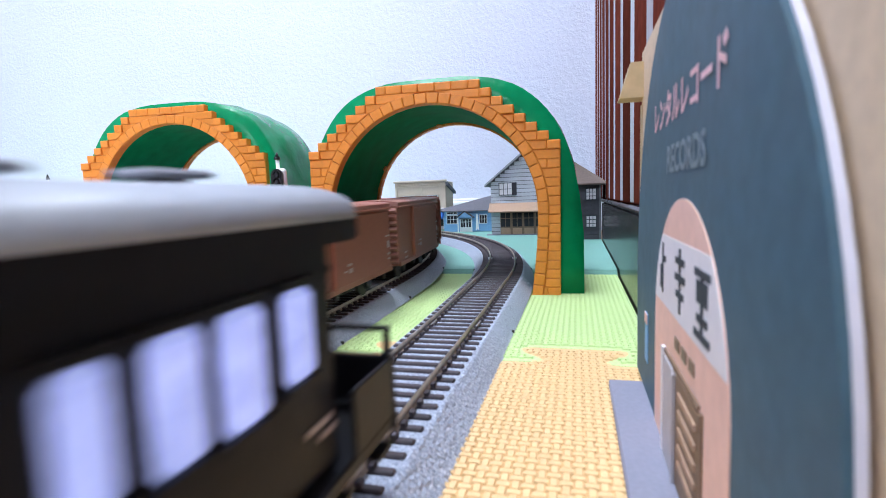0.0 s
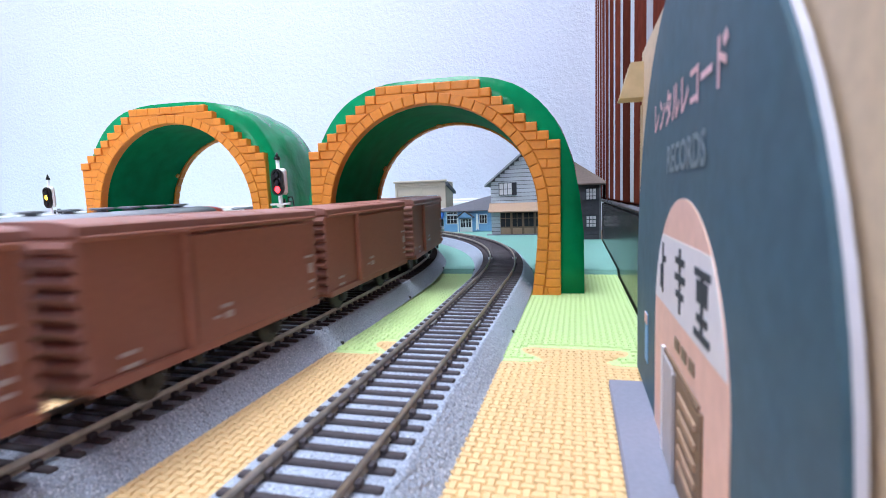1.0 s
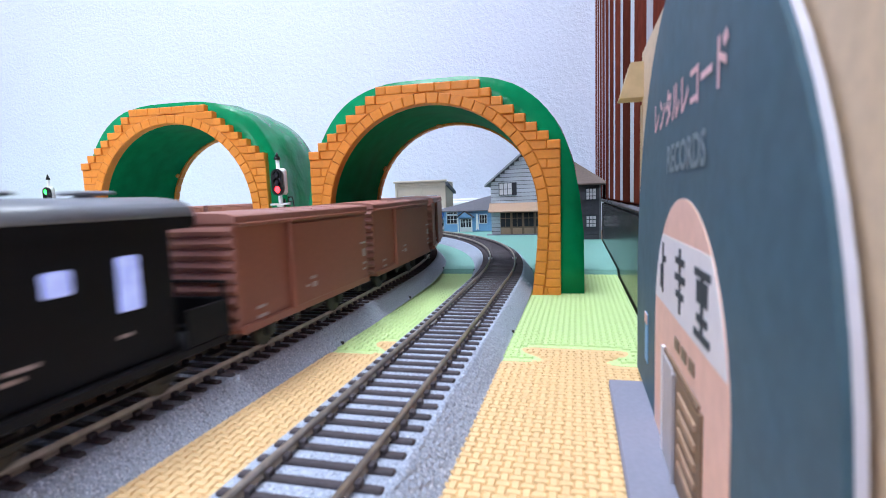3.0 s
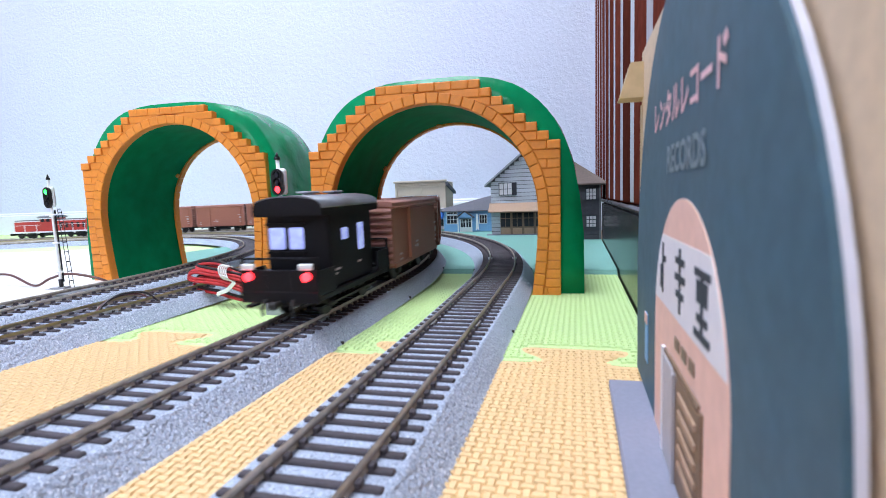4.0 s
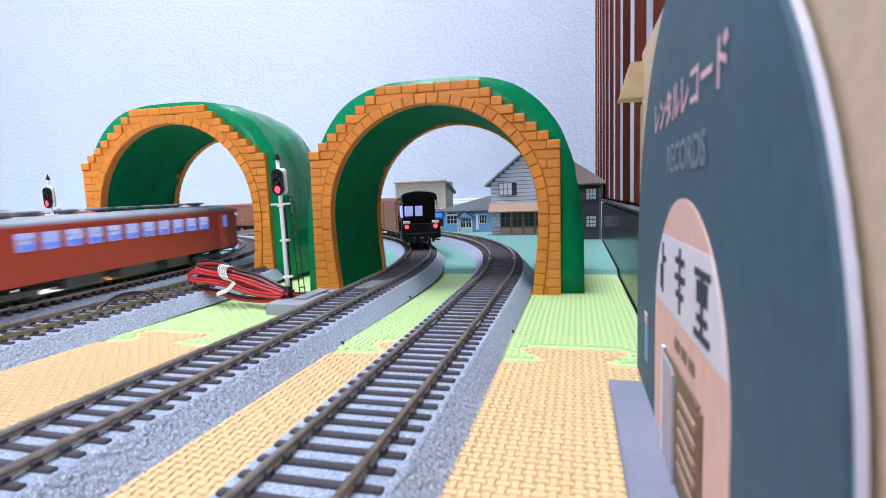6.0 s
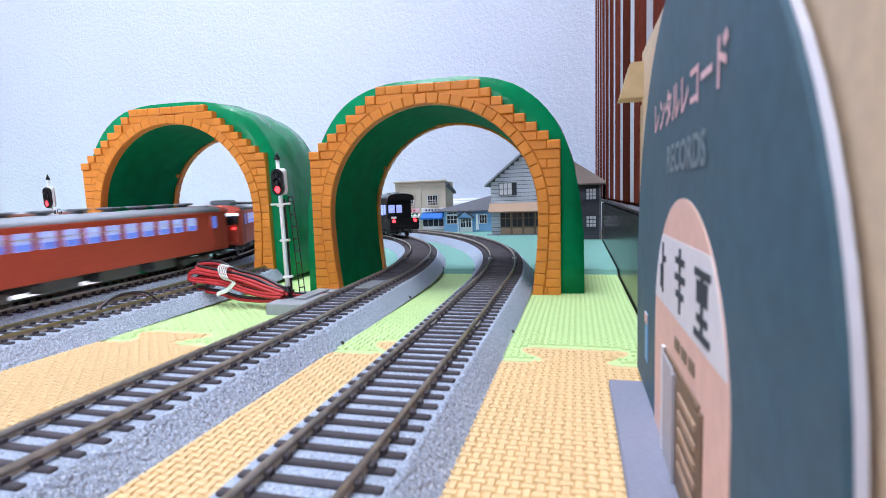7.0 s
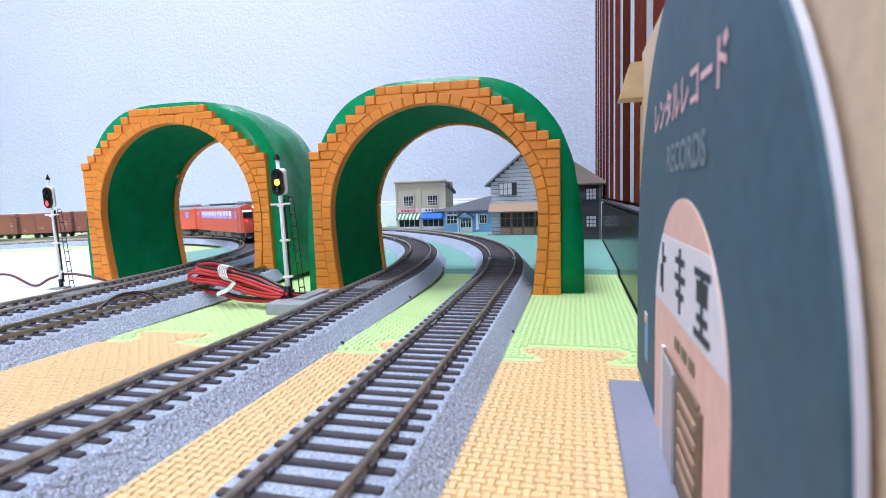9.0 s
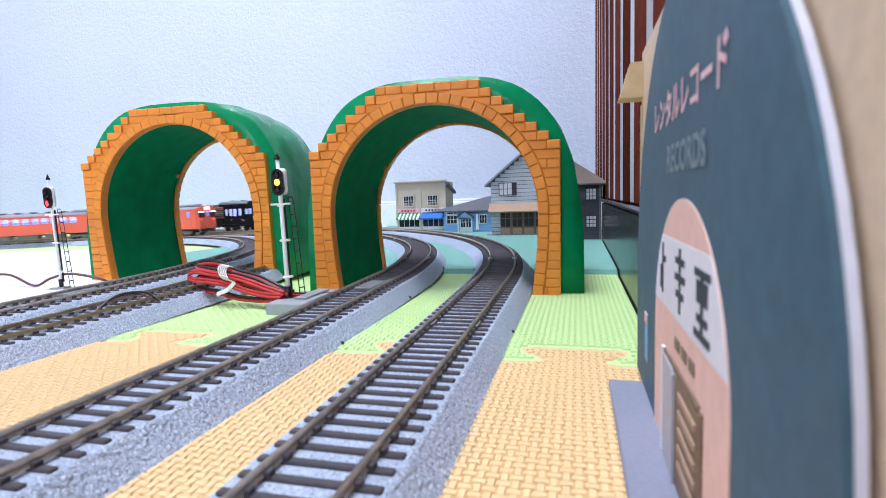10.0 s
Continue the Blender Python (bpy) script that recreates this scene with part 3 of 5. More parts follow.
    for q, c in enumerate(cells):
        lift = 0.0005 if q < ring_count else 0.0010 if q in proud else 0.0
        ends = (y0 - lift, y1 - 0.0005)
        if backward:          # the far portal turns its face away, its arch stones stand into the opening
            ends = (y1 + lift, y0 + 0.0005)
            if q < ring_count:
                mid = Vector((0, SPRING))
                c = [tuple(Vector(p) + (mid - Vector(p)).normalized() * 0.0013) for p in c[:2]] + c[2:]
        part("brick", brick(c, *ends, 0.00022 if backward and q < ring_count else 0.00008), "orange", holder)
    return holder


def tunnel(m, label, seed, tall=1.0, wide=1.0):
    t = thing("toy_tunnel", label, "toy tunnel", m @ Matrix.Diagonal((wide, 1, tall, 1)), "toy tunnels")
    deep = 0.080
    # rocky shell: outer skin with folds, inner skin smooth
    outer_prof = []
    for i in range(41):
        a = math.pi * i / 40
        x = 0.0862 * abs(math.cos(a)) ** 0.60 if a < math.pi / 2 else -0.0800 * abs(math.cos(a)) ** 0.66
        z = 0.1238 * abs(math.sin(a)) ** 0.68
        outer_prof.append((x, z))
    inner_prof, _ = even(arch_line(HALF_IN + 0.001, SPRING, CROWN + 0.001, 28), 40)
    rows_y = [0.0012 + (deep - 0.0012) * i / 14 for i in range(15)]
    vs = []
    for y in rows_y:
        for i, (x, z) in enumerate(outer_prof):
            edge = min(1, max(0.15, min(y, deep - y) / 0.02))
            w = noise.noise(Vector((x * 26 + seed, y * 22, z * 26))) * 0.0040 + abs(noise.noise(Vector((x * 70, y * 45 + seed, z * 40)))) * 0.0030
            k = 1 + w * edge * 8 * (0.5 + 0.5 * min(1, z / 0.05))
            lump = 1 + 0.012 * math.sin(math.pi * min(1, y / deep))
            # broad creases run down the flanks from front to back
            crease = 1 + edge * 0.014 * math.sin(i * 1.9 + seed) * math.sin(1.3 * i + y * 40)
            vs.append((x * k * crease, y, max(0.0, z * (k * lump if z > 0.09 else 1.0))))
    n = len(outer_prof)
    fs = [(r * n + i, r * n + i + 1, (r + 1) * n + i + 1, (r + 1) * n + i) for r in range(14) for i in range(n - 1)]
    vs2 = []
    for y in rows_y:
        for i, (x, z) in enumerate(inner_prof):
            w = noise.noise(Vector((x * 18 + seed * 2, y * 25, z * 18))) * 0.0022
            vs2.append((x * (1 - max(w, -0.0005) * 8), y, z * (1 - abs(w) * 4)))
    k0 = n * 15
    fs2 = [(k0 + r * n + i, k0 + (r + 1) * n + i, k0 + (r + 1) * n + i + 1, k0 + r * n + i + 1) for r in range(14) for i in range(n - 1)]
    for r in (0, 14):
        fs2 += [(r * n + i, r * n + i + 1, k0 + r * n + i + 1, k0 + r * n + i) for i in range(n - 1)]
    for i in (0, n - 1):
        fs2 += [(r * n + i, (r + 1) * n + i, k0 + (r + 1) * n + i, k0 + r * n + i) for r in range(14)]
    cover = Solid().add(vs + vs2, fs + fs2, None, True)
    part("rock_cover", cover, "green_plastic", t, "glossy green moulded rock cover")
    vs3 = [(x * 0.992, y + (0.0004 if y < 0.01 else -0.0004 if y > deep - 0.01 else 0.0), z * 0.994) for x, y, z in vs2]
    m15 = n * 15
    fl = [(r * n + i, r * n + i + 1, (r + 1) * n + i + 1, (r + 1) * n + i) for r in range(14) for i in range(n - 1)]
    fl += [tuple(m15 + v for v in f[::-1]) for f in fl]
    for r in (0, 14):
        fl += [(r * n + i, r * n + i + 1, m15 + r * n + i + 1, m15 + r * n + i) for i in range(n - 1)]
    part("lining", Solid().add(vs2 + vs3, fl, None, True), "green_lining", t, "matte green inner skin")

    portal(t, -0.0035, 0.0025, "front_portal")
    portal(t, deep - 0.003, deep + 0.003, "back_portal", True)
    for x, z in ((-HALF_IN + 0.0005, 0.009), (-HALF_IN * 0.86, 0.0790), (-0.0110, SPRING + CROWN - 0.0012)):
        out = Vector((-x, 0, min(0, SPRING - z))).normalized()
        p = Vector((x, deep * 0.93, z))
        part("screw_boss", Solid().cyl(p - out * 0.001, p + out * 0.0010, 0.0018, n=10), "orange_deep", t, "small round screw boss")
    return t


tunnel(pose(-0.0064, 0.2965, 0.0002, 0, 0.3, -12.65), "orange brick and green plastic toy tunnel over two tracks", 3)
tunnel(pose(-0.1902, 0.3695, 0.0032, 0, -0.6, -8.3), "orange brick and green plastic toy tunnel beside the signal", 8, 1.022, 0.972)

# ---------------------------------------------------------------- signals


def two_sided_lens(colour):
    """A round lens, lit on its front half and dark on its back half."""
    s = Solid()
    s.cyl((0, -0.0004, 0), (0, -0.0012, 0), 0.0017, 0.0010, 14).cyl((0, 0.0004, 0), (0, -0.0004, 0), 0.0017, None, 14)
    s.cyl((0, 0.0012, 0), (0, 0.0004, 0), 0.0010, 0.0017, 14)
    me = s.mesh("lens", M[colour])
    me.materials.append(M["lamp_off"])
    for p in me.polygons:
        p.material_index = 0 if p.center.y < -0.0003 else 1
    return me


def signal(m, label, base, tall=1.0, slim=0.78):
    t = thing("railway_signal", label, "railway signal", m @ Matrix.Diagonal((slim, slim, tall, 1)), "railway signals")
    z0 = base[2]
    if len(base) > 4:
        flat = m.inverted() @ PLAN
        block = Solid().box(-0.1420, 0.2370, 0.0033, 0.0205, 0.0340, 0.0064, 0.0004, flat).box(-0.1390, 0.2440, 0.0070, 0.0070, 0.0260, 0.0012, 0.0003, flat)
        block.v = [(x / slim, y / slim, z / tall) for x, y, z in block.v]
        plate = Solid().box(-0.1405, 0.2670, 0.0018, 0.0180, 0.0260, 0.0032, 0.0004, flat)
        plate.v = [(x / slim, y / slim, z / tall) for x, y, z in plate.v]
        part("base", block, "grey_plastic", t, "grey plastic base block")
        part("base_plate", plate, "grey_plastic", t, "thin grey plate along the track")
    else:
        part("base", Solid().box(base[3], 0.004, z0 / 2, base[0], base[1], z0, 0.0006).box(base[3], 0.000, z0 + 0.0005, base[0] * 0.5, 0.010, 0.001, 0.0002), "grey_plastic", t, "grey plastic base block")
    part("foot", Solid().cyl((0, 0, z0), (0, 0, z0 + 0.0012), 0.0034).cyl((0, 0, z0 + 0.0012), (0, 0, z0 + 0.0060), 0.0022), "signal_black", t, "black foot of the post")
    h = 0.0690
    part("post", Solid().cyl((0, 0, z0 + 0.006), (0, 0, z0 + h), 0.0015, 0.0012), "signal_white", t, "white round post")
    part("cable_duct", Solid().box(0.0021, 0.0012, z0 + 0.027, 0.0013, 0.0016, 0.046, 0.0003), "signal_black", t)
    part("finial", Solid().cyl((0, 0, z0 + h), (0, 0, z0 + h + 0.0012), 0.0019).cyl((0, 0, z0 + h + 0.0012), (0, 0, z0 + h + 0.0035), 0.0015, 0.0003), "signal_black", t)
    head = part("head", Solid().prism([(0.0038 * math.cos(a), z0 + 0.0578 + 0.0036 * math.sin(a) + (0.0029 if math.sin(a) > 0 else -0.0029)) for a in (2 * math.pi * i / 24 for i in range(24))],
                                      -0.0052, -0.0022, "y"), "signal_black", t, "black oval signal head")
    part("back_box", Solid().box(0.0022, 0.0000, z0 + 0.0583, 0.0056, 0.0044, 0.0130, 0.0012), "signal_white", t, "white back box")
    part("bracket", Solid().box(0, -0.001, z0 + 0.0472, 0.0125, 0.0040, 0.0010, 0.0003).box(0, -0.001, z0 + 0.0464, 0.004, 0.003, 0.001, 0.0002), "signal_white", t, "white step bracket")
    for z in (0.0292, 0.0108):
        part("clamp", Solid().box(0.0008, -0.0005, z0 + z, 0.0062, 0.0040, 0.0012, 0.0004), "signal_white", t, "white post clamp")
    ladder = part("ladder", Solid().cyl((0.0045, 0.002, z0 + 0.050), (0.0068, 0.0035, z0), 0.00035, n=6).cyl((0.0075, 0.004, z0 + 0.046), (0.0098, 0.0055, z0), 0.00035, n=6)
                  .tube([(0.0075, 0.004, z0 + 0.046), (0.0070, 0.0036, z0 + 0.0505), (0.0045, 0.002, z0 + 0.0505)], 0.00035, 6), "signal_black", t, "thin black ladder")
    for i in range(8):
        f = (i + 0.7) / 8
        a, b = Vector((0.0068, 0.0035, z0)), Vector((0.0045, 0.002, z0 + 0.050))
        part("rung", Solid().cyl(a + (b - a) * f, a + (b - a) * f + Vector((0.0030, 0.002, 0)), 0.0003, n=6), "signal_black", ladder)
    lenses = {}
    for name, z in (("lit_green", 0.0613), ("lit_yellow", 0.0578), ("lit_red", 0.0543)):
        part("hood", Solid().prism([(0.0024 * math.cos(a), z0 + z + 0.0024 * math.sin(a)) for a in [math.pi * i / 8 for i in range(9)]]
                                   + [(0.0021 * math.cos(a), z0 + z + 0.0021 * math.sin(a)) for a in [math.pi * i / 8 for i in range(8, -1, -1)]], -0.0072, -0.0050, "y"), "signal_black", head)
        ob = part("lens", two_sided_lens(name), None, t, "round coloured signal lens")
        ob.location = (0, -0.0055, z0 + z)
        lenses[name] = ob
    return t, lenses


signal_a, lenses_a = signal(pose(-0.0825, 0.2655, 0, 0, -1.0, 4), "white three-lamp railway signal on a grey block before the tunnels", (0.030, 0.030, 0.0062, -0.002, "block"), 1.048, 0.80)
signal_b, lenses_b = signal(pose(-0.2595, 0.341, 0.0018, 0, -0.9, 2), "white three-lamp railway signal standing by the paper sheet", (0.030, 0.014, 0.0020, -0.002), 1.06, 0.62)

# ---------------------------------------------------------------- wires
coil = thing("wire_coil", "flat coil of red and black twin wire held by pale ties", "wire coil")
COIL_A, COIL_B = Vector((-0.1375, 0.2860, 0)), Vector((-0.0830, 0.2640, 0))
ACROSS = Vector((COIL_B.y - COIL_A.y, COIL_A.x - COIL_B.x, 0)).normalized()


def coil_point(f, z, d):
    """A place on the coil: f from its loop end to the signal, z over the mat, d out to the front."""
    return tuple(COIL_A + (COIL_B - COIL_A) * f + ACROSS * d + Vector((0, 0, z)))


def hairpin(upper, lower, d0, d1):
    """A turn of wire: out along the upper run, round the loop end and back along the lower one."""
    (f0, z0), (g0, y0) = upper[0], lower[0]
    bend = [coil_point(min(f0, g0) - 0.075, z0 * 0.75 + y0 * 0.25, d0 * 0.7 + d1 * 0.3), coil_point(min(f0, g0) - 0.080, z0 * 0.25 + y0 * 0.75, d0 * 0.3 + d1 * 0.7)]
    return [coil_point(f, z, d0) for f, z in upper[::-1]] + bend + [coil_point(f, z, d1) for f, z in lower]


TURNS = ((((0.02, 0.0236), (0.20, 0.0232), (0.40, 0.0190), (0.66, 0.0160), (0.88, 0.0112), (1.00, 0.0092)),
          ((0.02, 0.0206), (0.22, 0.0190), (0.44, 0.0172), (0.66, 0.0146), (0.88, 0.0100), (1.02, 0.0088)), -0.0020, 0.0006),
         (((-0.03, 0.0190), (0.16, 0.0178), (0.44, 0.0162), (0.66, 0.0132), (0.84, 0.0104), (0.99, 0.0085)),
          ((-0.02, 0.0142), (0.16, 0.0138), (0.40, 0.0120), (0.62, 0.0090), (0.82, 0.0076), (0.98, 0.0074)), 0.0022, 0.0036),
         (((0.00, 0.0160), (0.20, 0.0156), (0.44, 0.0136), (0.66, 0.0112), (0.86, 0.0090), (1.00, 0.0078)),
          ((0.24, 0.0072), (0.36, 0.0058), (0.50, 0.0046), (0.74, 0.0044), (0.90, 0.0056), (0.99, 0.0066)), -0.0002, 0.0014),
         (((0.04, 0.0214), (0.20, 0.0206), (0.42, 0.0176), (0.64, 0.0150), (0.86, 0.0094), (1.01, 0.0082)),
          ((0.02, 0.0126), (0.20, 0.0118), (0.40, 0.0104), (0.64, 0.0074), (0.84, 0.0062), (1.00, 0.0060)), -0.0040, -0.0018))
for upper, lower, d0, d1 in TURNS:
    line = smooth_line(hairpin(upper, lower, d0, d1), 6)
    part("strand", Solid().tube(line, 0.00084, 8), "wire_red", coil, "red insulated strand")
    dark = d0 < 0
    part("strand", Solid().tube([p + Vector((0, 0, 0.0014)) - ACROSS * 0.0008 for p in line], 0.00084, 8), "wire_black" if dark else "wire_red", coil, "black insulated strand" if dark else "red insulated strand")
for i in range(5):
    f = 0.30 + 0.022 * i
    ring = [coil_point(f + 0.05 * math.cos(q) * 0.4 + 0.05 * math.sin(q) * -0.6, 0.0195 - 0.012 * (f - 0.30) + 0.0042 * math.sin(q), 0.0006 + 0.0052 * math.cos(q)) for q in (2 * math.pi * j / 18 for j in range(19))]
    part("tie", Solid().tube(ring, 0.00036, 6), "tie", coil, "pale plastic tie")
tail = smooth_line([coil_point(f, z, d) for f, z, d in ((0.49, 0.0150, 0.0052), (0.46, 0.0128, 0.0064), (0.41, 0.0104, 0.0070), (0.33, 0.0090, 0.0072), (0.30, 0.0076, 0.0070))], 5)
ribbon = Solid()
for p, q in zip(tail, tail[1:]):
    ribbon.box(0, 0, 0, (q - p).length * 1.1, 0.0006, 0.0022, 0.0002, Matrix.Translation((p + q) / 2) @ (q - p).to_track_quat("X", "Z").to_matrix().to_4x4())
part("tie", ribbon, "tie", coil, "pale twisted tie end")
loose = thing("loose_wires", "loose red and black wires running to the signal block", "wire")
part("strand", Solid().tube(smooth_line([coil_point(0.86, 0.0110, -0.004), coil_point(1.00, 0.0078, -0.007), (-0.0720, 0.2740, 0.0066), (-0.0610, 0.2775, 0.0058), (-0.0500, 0.2800, 0.0040)]), 0.00085, 7), "wire_black", loose)
part("strand", Solid().tube(smooth_line([coil_point(0.90, 0.0088, -0.002), coil_point(1.04, 0.0072, -0.004), (-0.0690, 0.2730, 0.0060), (-0.0600, 0.2765, 0.0052), (-0.0500, 0.2790, 0.0034)]), 0.00085, 7), "wire_red", loose)
hoop = thing("looped_wire", "brown twin wire looped over the track ballast", "wire")
part("strand", Solid().tube(smooth_line([(-0.1655, 0.236, 0.0075), (-0.1645, 0.241, 0.0110), (-0.161, 0.248, 0.0135), (-0.154, 0.254, 0.0130), (-0.148, 0.256, 0.0085)]), 0.00055, 7), "wire_brown", hoop)
part("strand", Solid().tube(smooth_line([(-0.1640, 0.2355, 0.0075), (-0.1630, 0.241, 0.0118), (-0.1595, 0.2485, 0.0145), (-0.152, 0.2545, 0.0138), (-0.146, 0.256, 0.0085)]), 0.00055, 7), "wire_black", hoop)
lead = thing("signal_lead", "brown twin lead lying in waves on the paper", "wire")
part("strand", Solid().tube(smooth_line([(-0.345, 0.375, 0.010), (-0.315, 0.365, 0.0115), (-0.287, 0.352, 0.0048), (-0.272, 0.348, 0.0100), (-0.255, 0.343, 0.0135), (-0.240, 0.346, 0.0100), (-0.231, 0.350, 0.0050)]), 0.0009, 7), "wire_brown", lead)
cable = thing("wall_cable", "black cable coiled by the wall", "cable")
part("strand", Solid().tube(smooth_line([tuple(plan(WALL_S - 0.03, n, z)) for n, z in ((-1.72, 0.06), (-1.60, 0.055), (-1.495, 0.040), (-1.480, 0.020), (-1.505, 0.008), (-1.56, 0.012), (-1.66, 0.016))]), 0.0022, 8), "wire_black", cable)

# ---------------------------------------------------------------- houses


def window(owner, x, y, z, w, h, glass="window_dark", frame_mat="white_paint", bars=(2, 2)):
    win = part("window", Solid().box(x, y, z, w, 0.0012, h), glass, owner, "pane behind bars")
    f = Solid()
    e = 0.0009
    for dx in (-1, 1):
        f.box(x + dx * w / 2, y - 0.0006, z, e, 0.0018, h + e)
    for dz in (-1, 1):
        f.box(x, y - 0.0006, z + dz * h / 2, w + e, 0.0018, e)
    for i in range(1, bars[0]):
        f.box(x - w / 2 + w * i / bars[0], y - 0.0005, z, e * 0.7, 0.0012, h)
    for i in range(1, bars[1]):
        f.box(x, y - 0.0005, z - h / 2 + h * i / bars[1], w, 0.0012, e * 0.7)
    part("window_frame", f, frame_mat, win)
    return win


def shop(m):
    t = thing("corner_shop", "beige two-storey brick shop with green and blue awnings", "shop", m, "model houses")
    w, d, h = 0.079, 0.050, 0.0765
    part("wall", Solid().box(w / 2, d / 2, h / 2, w, d, h, 0.0004), "beige", t)
    part("cornice", Solid().box(w / 2, -0.001, h + 0.001, w + 0.004, 0.006, 0.0030, 0.0006), "beige", t)
    for j in range(2):
        for i in range(16):
            part("brick", Solid().box(0.004 + 0.0048 * i + 0.0022 * (j % 2), -0.0012, h - 0.0045 - 0.0028 * j, 0.0028, 0.0030, 0.0014), "beige", t)
    for x in (0.0015, w / 2, w - 0.0015):
        part("pilaster", Solid().box(x, -0.0006, h / 2, 0.0030, 0.002, h), "beige", t)
    for x in (0.0205, 0.0585):
        window(t, x, -0.0002, 0.047, 0.016, 0.016, bars=(4, 2))
        part("lintel", Solid().box(x, -0.001, 0.0565, 0.021, 0.003, 0.0018), "beige", t)
        part("balcony_rail", Solid().box(x, -0.002, 0.0435, 0.019, 0.0008, 0.0006).box(x, -0.002, 0.0375, 0.019, 0.0012, 0.0008), "beige", t)
        for i in range(9):
            part("baluster", Solid().box(x - 0.0088 + 0.0022 * i, -0.002, 0.0405, 0.0006, 0.0006, 0.006), "beige", t)
        window(t, x, -0.0002, 0.0095, 0.033, 0.0155, bars=(4, 1), frame_mat="sign_white")
        part("plinth", Solid().box(x, -0.001, 0.003, 0.034, 0.002, 0.005), "sign_white", t)
    for x, paint, dots in ((0.0205, "letter_pink", "wire_red"), (0.0585, "sign_white", "ink")):
        board = part("signboard", Solid().box(x, -0.0014, 0.0315, 0.035, 0.002, 0.0068, 0.0004), paint, t, "shop signboard")
        for i in range(5):
            part("lettering_bar", Solid().box(x - 0.010 + 0.0048 * i, -0.0026, 0.0315, 0.0030, 0.0006, 0.0030), dots, board)
    for x, a in ((0.0205, "green"), (0.0585, "blue")):
        if a == "blue":
            part("awning", Solid().prism([(-0.0005, 0.0275), (-0.0125, 0.0195), (-0.0125, 0.0170), (-0.0005, 0.0250)], x - 0.0175, x + 0.0175, "x"), "awning_blue", t, "blue awning")
        else:
            for i in range(12):
                x0 = x - 0.0175 + 0.035 * i / 12
                part("awning_strip", Solid().prism([(-0.0005, 0.0275), (-0.0125, 0.0195), (-0.0125, 0.0170), (-0.0005, 0.0250)], x0, x0 + 0.035 / 12, "x"),
                     "awning_green" if i % 2 == 0 else "sign_white", t)
    part("roof", Solid().prism([(0.0, 0.070), (0.0, h - 0.0008), (d + 0.006, h - 0.016), (d + 0.006, h - 0.020)], w - 0.0003, w + 0.0035, "x"), "roof_mid", t)
    return t


def blue_house(m):
    t = thing("small_house", "low blue boarded house with a white-trimmed porch", "house", m, "model houses")
    w, d, h = 0.080, 0.055, 0.033
    part("wall", Solid().box(w / 2, d / 2, h / 2, w, d, h), "house_blue", t)
    for i in range(11):
        part("board", Solid().box(w / 2, -0.0006, 0.0022 + 0.0029 * i, w + 0.0008, 0.0014, 0.0025), "house_blue", t)
    x0, x1, y0, y1, e = -0.018, w + 0.003, -0.007, d + 0.007, h - 0.002
    part("roof", Solid().add([(x0, y0, e), (x1, y0, e), (x1, y1, e), (x0, y1, e), (x0, y0, e + 0.0014), (x1, y0, e + 0.0014), (x1, y1, e + 0.0014), (x0, y1, e + 0.0014), (w * 0.93, d / 2, e + 0.0235), (x1, d / 2, e + 0.0235)],
                             [(0, 3, 2, 1), (0, 1, 5, 4), (1, 2, 6, 9, 5), (2, 3, 7, 6), (3, 0, 4, 7), (4, 5, 9, 8), (6, 7, 8, 9), (7, 4, 8)]), "roof_mid", t, "grey low-pitched hipped roof")
    window(t, 0.0135, -0.0015, 0.019, 0.017, 0.013, bars=(3, 2))
    window(t, 0.0135, -0.0015, 0.0290, 0.017, 0.0036, bars=(3, 1))
    window(t, 0.064, -0.0015, 0.019, 0.012, 0.013, bars=(3, 2))
    porch = part("porch_roof", Solid().prism([(0.022, 0.0225), (0.036, 0.0325), (0.050, 0.0225), (0.050, 0.0212), (0.036, 0.0308), (0.022, 0.0212)], -0.012, 0.0, "y"), "roof_dark", t, "gabled porch roof")
    part("gable_board", Solid().prism([(0.0245, 0.0222), (0.036, 0.0305), (0.0475, 0.0222)], -0.0105, -0.009, "y"), "house_blue", porch)
    for x in (0.0250, 0.0470):
        part("porch_post", Solid().box(x, -0.0100, 0.011, 0.0014, 0.0014, 0.022), "white_paint", porch)
    door = part("door", Solid().box(0.036, -0.0016, 0.0100, 0.0200, 0.0016, 0.0200), "white_paint", t, "white double door")
    for x in (0.0315, 0.0405):
        part("pane", Solid().box(x, -0.0026, 0.0130, 0.0072, 0.0008, 0.0120), "window_dark", door)
        part("glazing_bar", Solid().box(x, -0.0032, 0.0135, 0.0006, 0.0006, 0.0120).box(x, -0.0032, 0.0150, 0.0072, 0.0006, 0.0006), "white_paint", door)
    part("cloth_banner", Solid().prism([(0.0525, 0.002), (0.0555, 0.004), (0.0575, 0.002), (0.0560, 0.0270), (0.0535, 0.0270)], -0.0055, -0.0045, "y"), "white_paint", t, "furled white banner")
    return t


